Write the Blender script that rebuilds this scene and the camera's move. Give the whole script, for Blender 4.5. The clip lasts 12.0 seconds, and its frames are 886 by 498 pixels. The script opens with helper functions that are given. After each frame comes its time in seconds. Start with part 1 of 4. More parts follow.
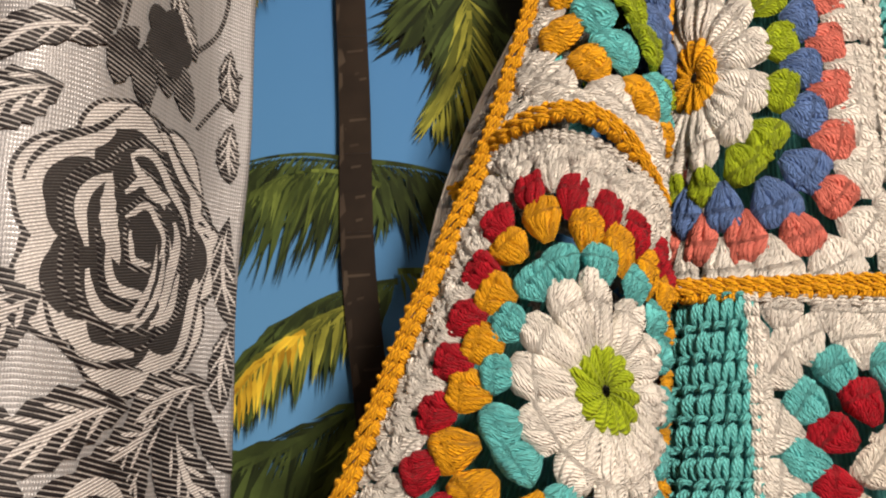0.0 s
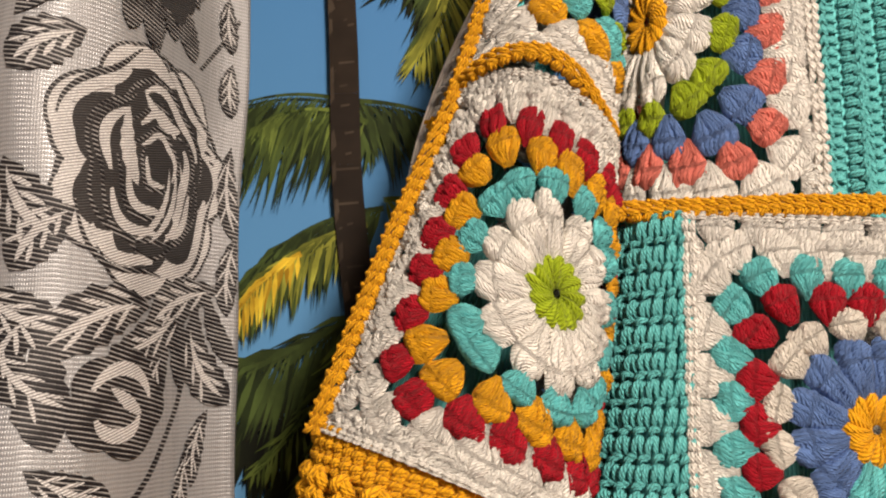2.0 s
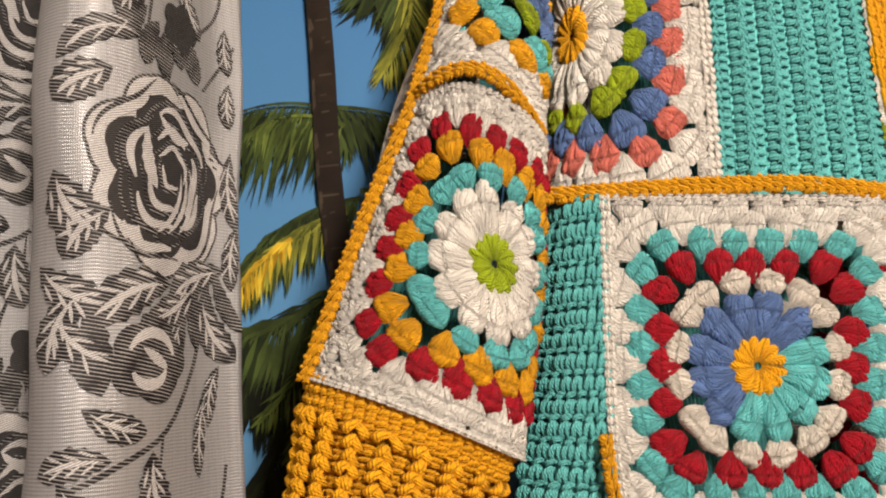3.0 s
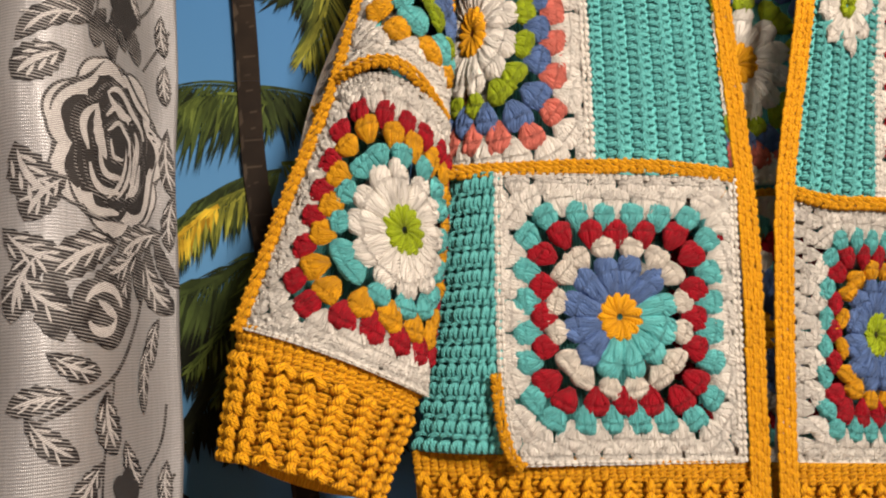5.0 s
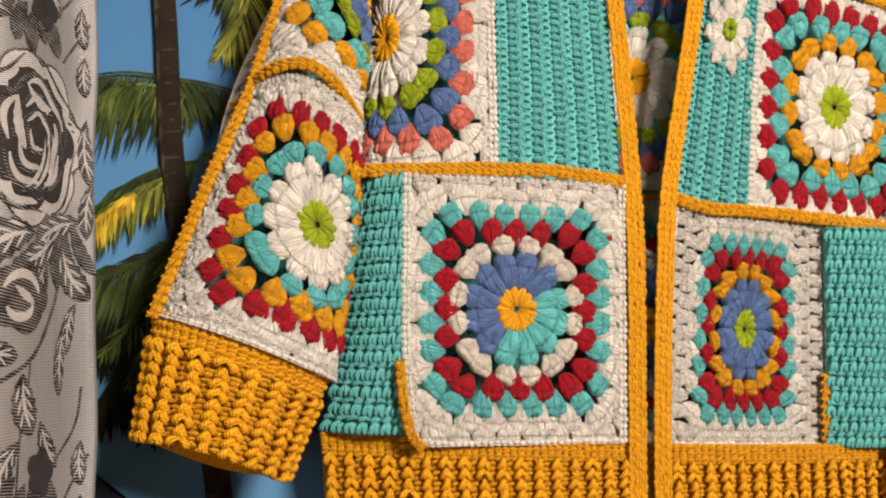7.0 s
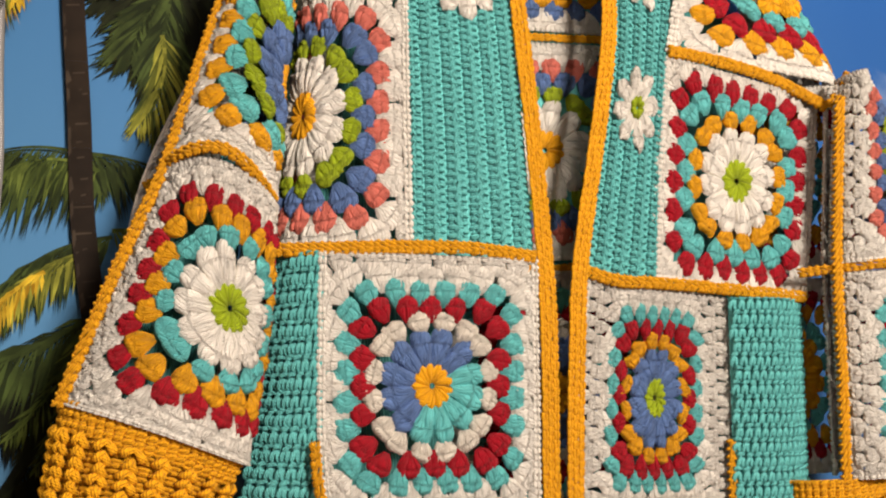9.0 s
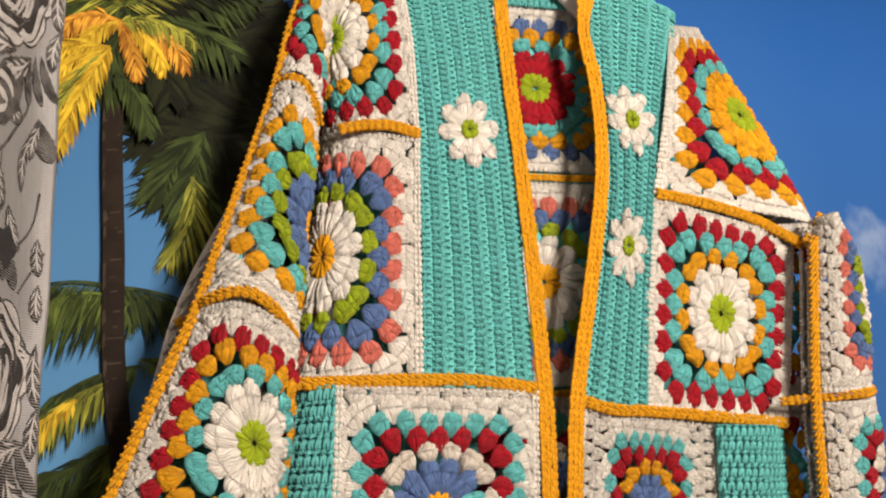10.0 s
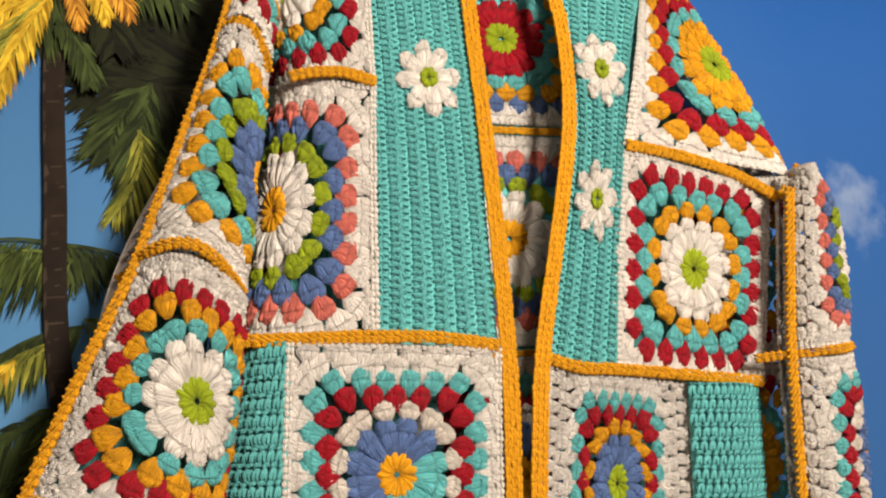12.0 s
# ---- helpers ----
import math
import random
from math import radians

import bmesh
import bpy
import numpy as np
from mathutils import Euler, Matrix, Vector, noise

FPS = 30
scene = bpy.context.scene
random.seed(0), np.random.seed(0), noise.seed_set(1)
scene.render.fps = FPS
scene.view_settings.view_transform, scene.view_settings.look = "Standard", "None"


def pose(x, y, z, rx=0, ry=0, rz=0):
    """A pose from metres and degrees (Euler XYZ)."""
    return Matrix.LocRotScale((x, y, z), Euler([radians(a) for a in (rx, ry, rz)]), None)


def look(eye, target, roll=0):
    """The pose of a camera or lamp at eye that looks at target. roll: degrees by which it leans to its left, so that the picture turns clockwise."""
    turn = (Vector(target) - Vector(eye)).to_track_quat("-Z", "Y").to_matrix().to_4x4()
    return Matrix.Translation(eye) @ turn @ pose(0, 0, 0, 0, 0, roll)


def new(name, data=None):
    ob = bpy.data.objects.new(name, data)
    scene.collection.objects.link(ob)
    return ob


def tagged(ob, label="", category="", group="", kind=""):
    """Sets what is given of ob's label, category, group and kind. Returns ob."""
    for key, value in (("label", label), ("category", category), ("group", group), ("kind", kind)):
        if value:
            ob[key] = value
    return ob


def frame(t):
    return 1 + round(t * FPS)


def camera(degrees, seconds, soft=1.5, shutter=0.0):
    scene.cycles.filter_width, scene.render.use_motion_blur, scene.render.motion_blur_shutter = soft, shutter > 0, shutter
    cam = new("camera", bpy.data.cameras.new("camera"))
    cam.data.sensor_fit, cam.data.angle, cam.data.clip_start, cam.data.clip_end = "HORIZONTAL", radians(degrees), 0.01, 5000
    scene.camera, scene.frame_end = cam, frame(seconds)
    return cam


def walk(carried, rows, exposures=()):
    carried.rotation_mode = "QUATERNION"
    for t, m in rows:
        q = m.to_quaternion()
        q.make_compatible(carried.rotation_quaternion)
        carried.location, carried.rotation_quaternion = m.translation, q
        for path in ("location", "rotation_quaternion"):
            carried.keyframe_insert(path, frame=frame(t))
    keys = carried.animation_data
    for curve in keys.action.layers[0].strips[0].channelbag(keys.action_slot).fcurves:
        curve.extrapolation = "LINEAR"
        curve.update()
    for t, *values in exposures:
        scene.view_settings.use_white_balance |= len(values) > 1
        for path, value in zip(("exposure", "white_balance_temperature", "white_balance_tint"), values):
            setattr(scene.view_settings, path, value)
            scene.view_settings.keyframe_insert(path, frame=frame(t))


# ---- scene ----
cam = camera(56.81, 12.0, soft=2.1)
PATH = [
    (0, look((0.014, -0.442, 1.250), (-0.027, 1.494, 1.750), -0.7)),
    (0.5, look((0.009, -0.457, 1.245), (-0.042, 1.479, 1.743), -0.5)),
    (1, look((-0.004, -0.440, 1.244), (-0.006, 1.503, 1.727), -1.7)),
    (1.5, pose(0.0294, -0.4920, 1.2453, 101.28, -0.42, 2.11)),
    (2, pose(0.0282, -0.4887, 1.2250, 101.02, 0.88, 1.66)),
    (2.5, pose(0.0309, -0.5092, 1.1973, 98.71, 0.94, 0.77)),
    (3, pose(0.0549, -0.5783, 1.2070, 99.71, 2.63, 2.18)),
    (3.5, pose(0.0795, -0.5882, 1.1941, 98.12, 3.20, 1.96)),
    (5.3, pose(0.0332, -0.6727, 1.1933, 96.81, 2.72, -6.84)),
    (5.5, pose(0.0302, -0.6823, 1.1915, 96.40, 2.45, -7.67)),
    (6, pose(0.0394, -0.6947, 1.1928, 96.34, 2.32, -8.68)),
    (6.5, pose(0.0455, -0.6875, 1.1913, 96.15, 2.30, -9.82)),
    (7, pose(0.0439, -0.6957, 1.1951, 95.96, 2.35, -11.05)),
    (7.2, pose(0.0387, -0.6969, 1.1935, 96.04, 2.51, -11.60)),
    (8.8, pose(0.0610, -0.7051, 1.2187, 96.96, 3.22, -14.87)),
    (9, pose(0.0601, -0.7119, 1.2322, 97.64, 3.16, -15.30)),
    (9.5, pose(0.0383, -0.7476, 1.2616, 100.40, 2.90, -16.07)),
    (10, pose(0.0278, -0.7665, 1.2746, 102.79, 2.75, -16.35)),
    (10.5, pose(0.0248, -0.7801, 1.2873, 104.10, 2.58, -16.66)),
    (11, pose(0.0174, -0.7971, 1.2936, 104.73, 2.47, -16.77)),
    (11.5, pose(0.0248, -0.7847, 1.2907, 104.95, 2.61, -16.77)),
    (12, pose(0.0686, -0.7399, 1.2516, 101.82, 3.37, -16.46)),
]
walk(cam, PATH)

# ---- light ----
world = bpy.data.worlds.new("world")
scene.world = world
world.use_nodes = True
_sky = world.node_tree.nodes.new("ShaderNodeTexSky")
_sky.sky_type, _sky.sun_disc, _sky.sun_elevation, _sky.sun_rotation = "NISHITA", False, radians(20), radians(140)
world.node_tree.links.new(_sky.outputs[0], world.node_tree.nodes["Background"].inputs[0])
world.node_tree.nodes["Background"].inputs[1].default_value = 0.1


def area(name, m, sx, sy, watts, colour):
    data = bpy.data.lights.new(name, "AREA")
    data.shape, data.size, data.size_y, data.energy, data.color = "RECTANGLE", sx, sy, watts, colour
    ob = new(name, data)
    ob.matrix_world = m
    return ob


area("room_lamp_light", look((0.80, -1.75, 1.86), (0.22, 0.0, 1.35)), 0.35, 0.35, 60, (1.0, 0.85, 0.72))
# added weak cool fill from the left; the room has no window there
area("cool_fill_light", look((-1.15, -1.9, 1.3), (0.2, 0, 1.35)), 0.9, 1.1, 2.5, (0.78, 0.85, 1.0))

# ---- materials ----
rng = np.random.default_rng(7)


def nodes_of(name):
    m = bpy.data.materials.new(name)
    m.use_nodes = True
    t = m.node_tree
    return m, t, t.nodes["Principled BSDF"]


def node(t, kind, **values):
    n = t.nodes.new(kind)
    for key, value in values.items():
        n.inputs[key.replace("_", " ")].default_value = value
    return n


def mixed(t, fac, a, b):
    n = t.nodes.new("ShaderNodeMix")
    n.data_type = "RGBA"
    if isinstance(fac, float):
        n.inputs[0].default_value = fac
    else:
        t.links.new(fac, n.inputs[0])
    for k, c in ((6, a), (7, b)):
        if isinstance(c, tuple):
            n.inputs[k].default_value = (*c, 1)
        else:
            t.links.new(c, n.inputs[k])
    return n.outputs[2]


def ramp(t, fac, p0, c0, p1, c1):
    n = t.nodes.new("ShaderNodeValToRGB")
    n.color_ramp.elements[0].position, n.color_ramp.elements[0].color = p0, (*c0, 1)
    n.color_ramp.elements[1].position, n.color_ramp.elements[1].color = p1, (*c1, 1)
    t.links.new(fac, n.inputs[0])
    return n.outputs[0]


def yarn(name, c, deep, sheen=0.03):
    """Plied cotton yarn: the twist runs along each strand's own length."""
    m, t, p = nodes_of(name)
    geo = t.nodes.new("ShaderNodeNewGeometry")
    uv = t.nodes.new("ShaderNodeUVMap")
    sep = t.nodes.new("ShaderNodeSeparateXYZ")
    t.links.new(uv.outputs[0], sep.inputs[0])
    along = t.nodes.new("ShaderNodeMath"); along.operation = "MULTIPLY"; along.inputs[1].default_value = 2600
    t.links.new(sep.outputs[0], along.inputs[0])
    round_ = t.nodes.new("ShaderNodeMath"); round_.operation = "MULTIPLY_ADD"; round_.inputs[1].default_value = 12 * math.pi
    t.links.new(sep.outputs[1], round_.inputs[0]); t.links.new(along.outputs[0], round_.inputs[2])
    ply = t.nodes.new("ShaderNodeMath"); ply.operation = "SINE"
    t.links.new(round_.outputs[0], ply.inputs[0])
    half = t.nodes.new("ShaderNodeMath"); half.operation = "MULTIPLY_ADD"; half.inputs[1].default_value = .5; half.inputs[2].default_value = .5
    t.links.new(ply.outputs[0], half.inputs[0])
    fuzz = node(t, "ShaderNodeTexNoise", Scale=1300.0, Detail=4.0)
    soft = node(t, "ShaderNodeTexNoise", Scale=45.0, Detail=3.0)
    co = t.nodes.new("ShaderNodeTexCoord")
    drawn = t.nodes.new("ShaderNodeMapping"); drawn.inputs["Scale"].default_value = (210, 11, 1)
    t.links.new(uv.outputs[0], drawn.inputs[0])
    fibre = node(t, "ShaderNodeTexNoise", Scale=1.0, Detail=3.0, Roughness=.65, Distortion=.6)
    t.links.new(drawn.outputs[0], fibre.inputs["Vector"])
    t.links.new(co.outputs["Object"], fuzz.inputs["Vector"]); t.links.new(co.outputs["Object"], soft.inputs["Vector"])
    a = mixed(t, geo.outputs["Random Per Island"], tuple(v * .9 for v in c), tuple(min(v * 1.08, .92) for v in c))
    # deep paints shade into the fibre hollows and ply grooves that the bump sinks
    e = mixed(t, ramp(t, fibre.outputs[0], .36, (.55,) * 3, .52, (0,) * 3), a, deep)
    b = mixed(t, ramp(t, half.outputs[0], .0, (.22,) * 3, .4, (0,) * 3), e, deep)
    d = mixed(t, ramp(t, soft.outputs[0], .35, (.3,) * 3, .6, (0,) * 3), b, tuple(v * .85 for v in c))
    t.links.new(d, p.inputs["Base Color"])
    add = t.nodes.new("ShaderNodeMath"); add.operation = "MULTIPLY_ADD"; add.inputs[1].default_value = .6
    t.links.new(fuzz.outputs[0], add.inputs[0]); t.links.new(half.outputs[0], add.inputs[2])
    rise = t.nodes.new("ShaderNodeMath"); rise.operation = "MULTIPLY_ADD"; rise.inputs[1].default_value = 2.4
    t.links.new(fibre.outputs[0], rise.inputs[0]); t.links.new(add.outputs[0], rise.inputs[2])
    turn_by = t.nodes.new("ShaderNodeMath"); turn_by.operation = "MULTIPLY"; turn_by.inputs[1].default_value = 3 * math.pi
    t.links.new(sep.outputs[1], turn_by.inputs[0])
    wave = t.nodes.new("ShaderNodeMath"); wave.operation = "SINE"
    t.links.new(turn_by.outputs[0], wave.inputs[0])
    lobes = t.nodes.new("ShaderNodeMath"); lobes.operation = "ABSOLUTE"
    t.links.new(wave.outputs[0], lobes.inputs[0])
    round_off = t.nodes.new("ShaderNodeMath"); round_off.operation = "POWER"; round_off.inputs[1].default_value = .5
    t.links.new(lobes.outputs[0], round_off.inputs[0])
    whole = t.nodes.new("ShaderNodeMath"); whole.operation = "MULTIPLY_ADD"; whole.inputs[1].default_value = 2.2
    t.links.new(round_off.outputs[0], whole.inputs[0]); t.links.new(rise.outputs[0], whole.inputs[2])
    bump = node(t, "ShaderNodeBump", Strength=1.0, Distance=.0007)
    t.links.new(whole.outputs[0], bump.inputs["Height"]); t.links.new(bump.outputs[0], p.inputs["Normal"])
    p.inputs["Roughness"].default_value = .82
    p.inputs["Specular IOR Level"].default_value = .12
    p.inputs["Sheen Weight"].default_value = sheen
    p.inputs["Sheen Roughness"].default_value = .5
    return m


YARN = {
    "white": yarn("white_yarn", (.86, .83, .765), (.76, .725, .65)),
    "cream": yarn("cream_yarn", (.82, .77, .68), (.70, .65, .56)),
    "teal": yarn("teal_yarn", (.16, .60, .595), (.09, .43, .425)),
    "turquoise": yarn("turquoise_yarn", (.155, .60, .61), (.07, .37, .37)),
    "mustard": yarn("mustard_yarn", (.86, .41, .012), (.60, .25, .006)),
    "red": yarn("red_yarn", (.46, .008, .022), (.22, .004, .012)),
    "blue": yarn("blue_yarn", (.12, .21, .46), (.06, .11, .26)),
    "green": yarn("green_yarn", (.36, .47, .018), (.17, .24, .008)),
    "salmon": yarn("salmon_yarn", (.78, .21, .16), (.45, .10, .08)),
}


def plain(name, c, rough=.6, metal=0.0, spread=.12, scale=30.0, bump_by=0.0, spec=.4):
    m, t, p = nodes_of(name)
    co = t.nodes.new("ShaderNodeTexCoord")
    big = node(t, "ShaderNodeTexNoise", Scale=scale, Detail=4.0)
    fine = node(t, "ShaderNodeTexNoise", Scale=scale * 12, Detail=3.0)
    t.links.new(co.outputs["Object"], big.inputs["Vector"]); t.links.new(co.outputs["Object"], fine.inputs["Vector"])
    a = mixed(t, big.outputs[0], tuple(v * (1 - spread) for v in c), tuple(min(1, v * (1 + spread)) for v in c))
    b = mixed(t, ramp(t, fine.outputs[0], .4, (.35,) * 3, .65, (0,) * 3), a, tuple(v * (1 - spread) for v in c))
    t.links.new(b, p.inputs["Base Color"])
    p.inputs["Roughness"].default_value, p.inputs["Metallic"].default_value = rough, metal
    p.inputs["Specular IOR Level"].default_value = spec
    if bump_by:
        bump = node(t, "ShaderNodeBump", Strength=.5, Distance=bump_by)
        t.links.new(fine.outputs[0], bump.inputs["Height"]); t.links.new(bump.outputs[0], p.inputs["Normal"])
    return m


def weave(name, c, c2, rough, metal, sx, sy, tilt=0.0, depth=.0004):
    """Woven thread: two crossing wave patterns on the cloth's own metres (UV)."""
    m, t, p = nodes_of(name)
    uv = t.nodes.new("ShaderNodeUVMap")
    mp = t.nodes.new("ShaderNodeMapping"); mp.inputs["Rotation"].default_value = (0, 0, radians(tilt))
    t.links.new(uv.outputs[0], mp.inputs[0])
    warp = t.nodes.new("ShaderNodeTexWave"); warp.inputs["Scale"].default_value = sx; warp.inputs["Distortion"].default_value = 1.2
    warp.inputs["Detail"].default_value = 2; warp.inputs["Detail Scale"].default_value = 2
    weft = t.nodes.new("ShaderNodeTexWave"); weft.bands_direction = "Y"; weft.inputs["Scale"].default_value = sy; weft.inputs["Distortion"].default_value = 1.5
    weft.inputs["Detail"].default_value = 2
    t.links.new(mp.outputs[0], warp.inputs[0]); t.links.new(mp.outputs[0], weft.inputs[0])
    slub = t.nodes.new("ShaderNodeMapping"); slub.inputs["Scale"].default_value = (600, 12, 1)
    t.links.new(uv.outputs[0], slub.inputs[0])
    streak = node(t, "ShaderNodeTexNoise", Scale=1.0, Detail=3.0)
    t.links.new(slub.outputs[0], streak.inputs["Vector"])
    prod = t.nodes.new("ShaderNodeMath"); prod.operation = "MULTIPLY"
    t.links.new(warp.outputs[1], prod.inputs[0]); t.links.new(weft.outputs[1], prod.inputs[1])
    a = mixed(t, prod.outputs[0], c2, c)
    b = mixed(t, ramp(t, streak.outputs[0], .42, (.5,) * 3, .62, (0,) * 3), a, tuple((u + v) / 2 for u, v in zip(c, c2)))
    t.links.new(b, p.inputs["Base Color"])
    bump = node(t, "ShaderNodeBump", Strength=.6, Distance=depth)
    t.links.new(prod.outputs[0], bump.inputs["Height"]); t.links.new(bump.outputs[0], p.inputs["Normal"])
    p.inputs["Roughness"].default_value, p.inputs["Metallic"].default_value = rough, metal
    p.inputs["Specular IOR Level"].default_value = .25
    return m


def stripes(name, dark, pale, period, tilt, share):
    """Figure threads: close pale weft lines over dark silk."""
    m, t, p = nodes_of(name)
    uv = t.nodes.new("ShaderNodeUVMap")
    mp = t.nodes.new("ShaderNodeMapping"); mp.inputs["Rotation"].default_value = (0, 0, radians(tilt))
    t.links.new(uv.outputs[0], mp.inputs[0])
    weft = t.nodes.new("ShaderNodeTexWave"); weft.bands_direction = "Y"; weft.inputs["Scale"].default_value = 2 * math.pi / 20 / period
    weft.inputs["Distortion"].default_value = 2.5; weft.inputs["Detail"].default_value = 2; weft.inputs["Detail Scale"].default_value = .25
    t.links.new(mp.outputs[0], weft.inputs[0])
    grain = node(t, "ShaderNodeTexNoise", Scale=1500.0, Detail=2.0)
    t.links.new(uv.outputs[0], grain.inputs["Vector"])
    patch = node(t, "ShaderNodeTexNoise", Scale=70.0, Detail=2.0)
    t.links.new(uv.outputs[0], patch.inputs["Vector"])
    add = t.nodes.new("ShaderNodeMath"); add.operation = "MULTIPLY_ADD"; add.inputs[1].default_value = .9; add.inputs[2].default_value = -.45
    t.links.new(patch.outputs[0], add.inputs[0])
    tot = t.nodes.new("ShaderNodeMath"); tot.operation = "ADD"
    t.links.new(weft.outputs[1], tot.inputs[0]); t.links.new(add.outputs[0], tot.inputs[1])
    line = ramp(t, tot.outputs[0], 1 - share - .08, (0,) * 3, 1 - share + .12, (1,) * 3)
    a = mixed(t, line, dark, pale)
    t.links.new(mixed(t, ramp(t, grain.outputs[0], .45, (.4,) * 3, .6, (0,) * 3), a, tuple(v * .6 for v in dark)), p.inputs["Base Color"])
    bump = node(t, "ShaderNodeBump", Strength=.7, Distance=.0005)
    t.links.new(weft.outputs[1], bump.inputs["Height"]); t.links.new(bump.outputs[0], p.inputs["Normal"])
    p.inputs["Roughness"].default_value = .45
    p.inputs["Specular IOR Level"].default_value = .3
    return m


CLOTH = weave("silver_brocade", (.46, .465, .475), (.22, .22, .225), .34, .3, 300, 170)
SATIN_GREY = stripes("grey_brocade_thread", (.020, .019, .020), (.075, .072, .072), .0011, 14, .36)
SATIN_DARK = stripes("black_brocade_thread", (.009, .008, .010), (.38, .37, .36), .0019, -10, .18)
SATIN_PALE = stripes("pale_brocade_thread", (.18, .175, .175), (.72, .71, .70), .0012, 20, .72)
WALL = plain("plaster", (.55, .50, .43), .9, 0, .06, 3.0, .001)
WOOD = plain("brown_wood", (.27, .115, .075), .45, 0, .2, 14.0, .0004)
WOOD_DARK = plain("dark_wood_edge", (.07, .025, .018), .5, 0, .2, 14.0)
SATIN = plain("grey_satin", (.60, .59, .58), .24, .0, .05, 12.0, 0, .6)
STEEL = plain("hook_steel", (.6, .6, .6), .25, 1.0, .05, 30.0)


# ---- mesh helpers ----
def raw_mesh(name, co, quads, uv=None, smooth=True):
    """A mesh from arrays: vertices (n, 3), quads (m, 4) and, per vertex, uv (n, 2)."""
    me = bpy.data.meshes.new(name)
    co, quads = np.asarray(co, np.float32), np.asarray(quads, np.int32)
    me.vertices.add(len(co)); me.vertices.foreach_set("co", co.ravel())
    me.loops.add(quads.size); me.loops.foreach_set("vertex_index", quads.ravel())
    me.polygons.add(len(quads)); me.polygons.foreach_set("loop_start", np.arange(len(quads), dtype=np.int32) * 4)
    me.polygons.foreach_set("use_smooth", np.full(len(quads), smooth))
    if uv is not None:
        layer = me.uv_layers.new(name="UVMap")
        layer.data.foreach_set("uv", np.asarray(uv, np.float32)[quads.ravel()].ravel())
    me.update(calc_edges=True)
    me.validate()
    return me


def put(name, me, material, parent=None, label=""):
    me.materials.append(material)
    ob = new(name, me)
    ob.parent = parent
    return tagged(ob, label)


def part(name, bm, material, parent=None, label="", smooth=True):
    me = bpy.data.meshes.new(name)
    bm.normal_update()
    bm.to_mesh(me)
    bm.free()
    for f in me.polygons:
        f.use_smooth = smooth
    return put(name, me, material, parent, label)


def block(bm, x0, x1, y0, y1, z0, z1, bevel=.003):
    made = bmesh.ops.create_cube(bm, size=1)["verts"]
    for v in made:
        v.co = Vector(((x0 + x1) / 2 + v.co.x * (x1 - x0), (y0 + y1) / 2 + v.co.y * (y1 - y0), (z0 + z1) / 2 + v.co.z * (z1 - z0)))
    if bevel:
        bmesh.ops.bevel(bm, geom=list({e for v in made for e in v.link_edges}), offset=bevel, segments=2, affect="EDGES")
    return bm


def spline(points, s):
    """Catmull-Rom through points, s from 0 to 1."""
    pts = np.asarray(points, float)
    n = len(pts) - 1
    x = np.clip(np.asarray(s, float), 0, 1) * n
    i = np.minimum(x.astype(int), n - 1)
    f = (x - i)[..., None]
    p0, p1, p2, p3 = pts[np.maximum(i - 1, 0)], pts[i], pts[i + 1], pts[np.minimum(i + 2, n)]
    return .5 * (2 * p1 + (p2 - p0) * f + (2 * p0 - 5 * p1 + 4 * p2 - p3) * f ** 2 + (3 * p1 - p0 - 3 * p2 + p3) * f ** 3)


def even(points):
    """The spline through points, resampled at equal steps of its length."""
    f = spline(points, np.linspace(0, 1, 90))
    L = np.r_[0, np.cumsum(np.linalg.norm(np.diff(f, axis=0), axis=1))]
    return spline(points, np.interp(np.linspace(0, L[-1], 17), L, np.linspace(0, 1, 90)))


class Cloth:
    """A piece of fabric of w by h metres, at rest in a given shape. left and right: its side lines from bottom to top.
    across(u) gives the share of the way from left to right and the depth towards the viewer."""

    def __init__(self, left, right, w, h, across=None, bow=0.0, sag=0.0):
        self.left, self.right, self.w, self.h = even(left), even(right), w, h
        self.across = across or (lambda u: (u, 0 * u))
        self.bow, self.sag = bow, sag

    def at(self, u, v):
        u, v = np.broadcast_arrays(np.asarray(u, float), np.asarray(v, float))
        a, b = spline(self.left, v), spline(self.right, v)
        share, deep = self.across(u)
        p = a + (b - a) * share[..., None]
        p[..., 1] -= deep
        p[..., 2] += (self.bow * v + self.sag * (1 - v)) * np.clip(4 * share * (1 - share), 0, 1) * np.sign(deep + 1e-9)
        return p

    def place(self, x, y, h):
        """Metres on the cloth, from its middle, and height over it, to the world."""
        u, v, e = x / self.w + .5, y / self.h + .5, .004
        p = self.at(u, v)
        n = np.cross(self.at(u + e, v) - self.at(u - e, v), self.at(u, v + e) - self.at(u, v - e))
        n /= np.maximum(np.linalg.norm(n, axis=-1, keepdims=True), 1e-12)
        return p + n * np.asarray(h)[..., None]


def swell(d):
    return lambda u: (u, d * 4 * np.clip(u * (1 - u), -.05, 1))


def tube(a0, a1, d):
    """Round a sleeve: from angle a0 at u = 0 to a1 at u = 1, degrees; 180 is the left side, 90 the front, 0 the right."""
    def f(u):
        a = np.radians(a0 + (a1 - a0) * u)
        return (1 + np.cos(a)) / 2, d * np.sin(a)
    return f


def turned(total, rho, d, side=1):
    """Flat, then turned back round a fold at its right (side 1) or left (-1)."""
    def f(u):
        s = (u if side > 0 else 1 - u) * total
        a = np.clip((s - (1 - rho)) / rho, 0, math.pi * .95)
        share = np.where(s < 1 - rho, s, 1 - rho + rho * np.sin(a))
        deep = -d * (1 - np.cos(a))
        return (share if side > 0 else 1 - share), deep
    return f


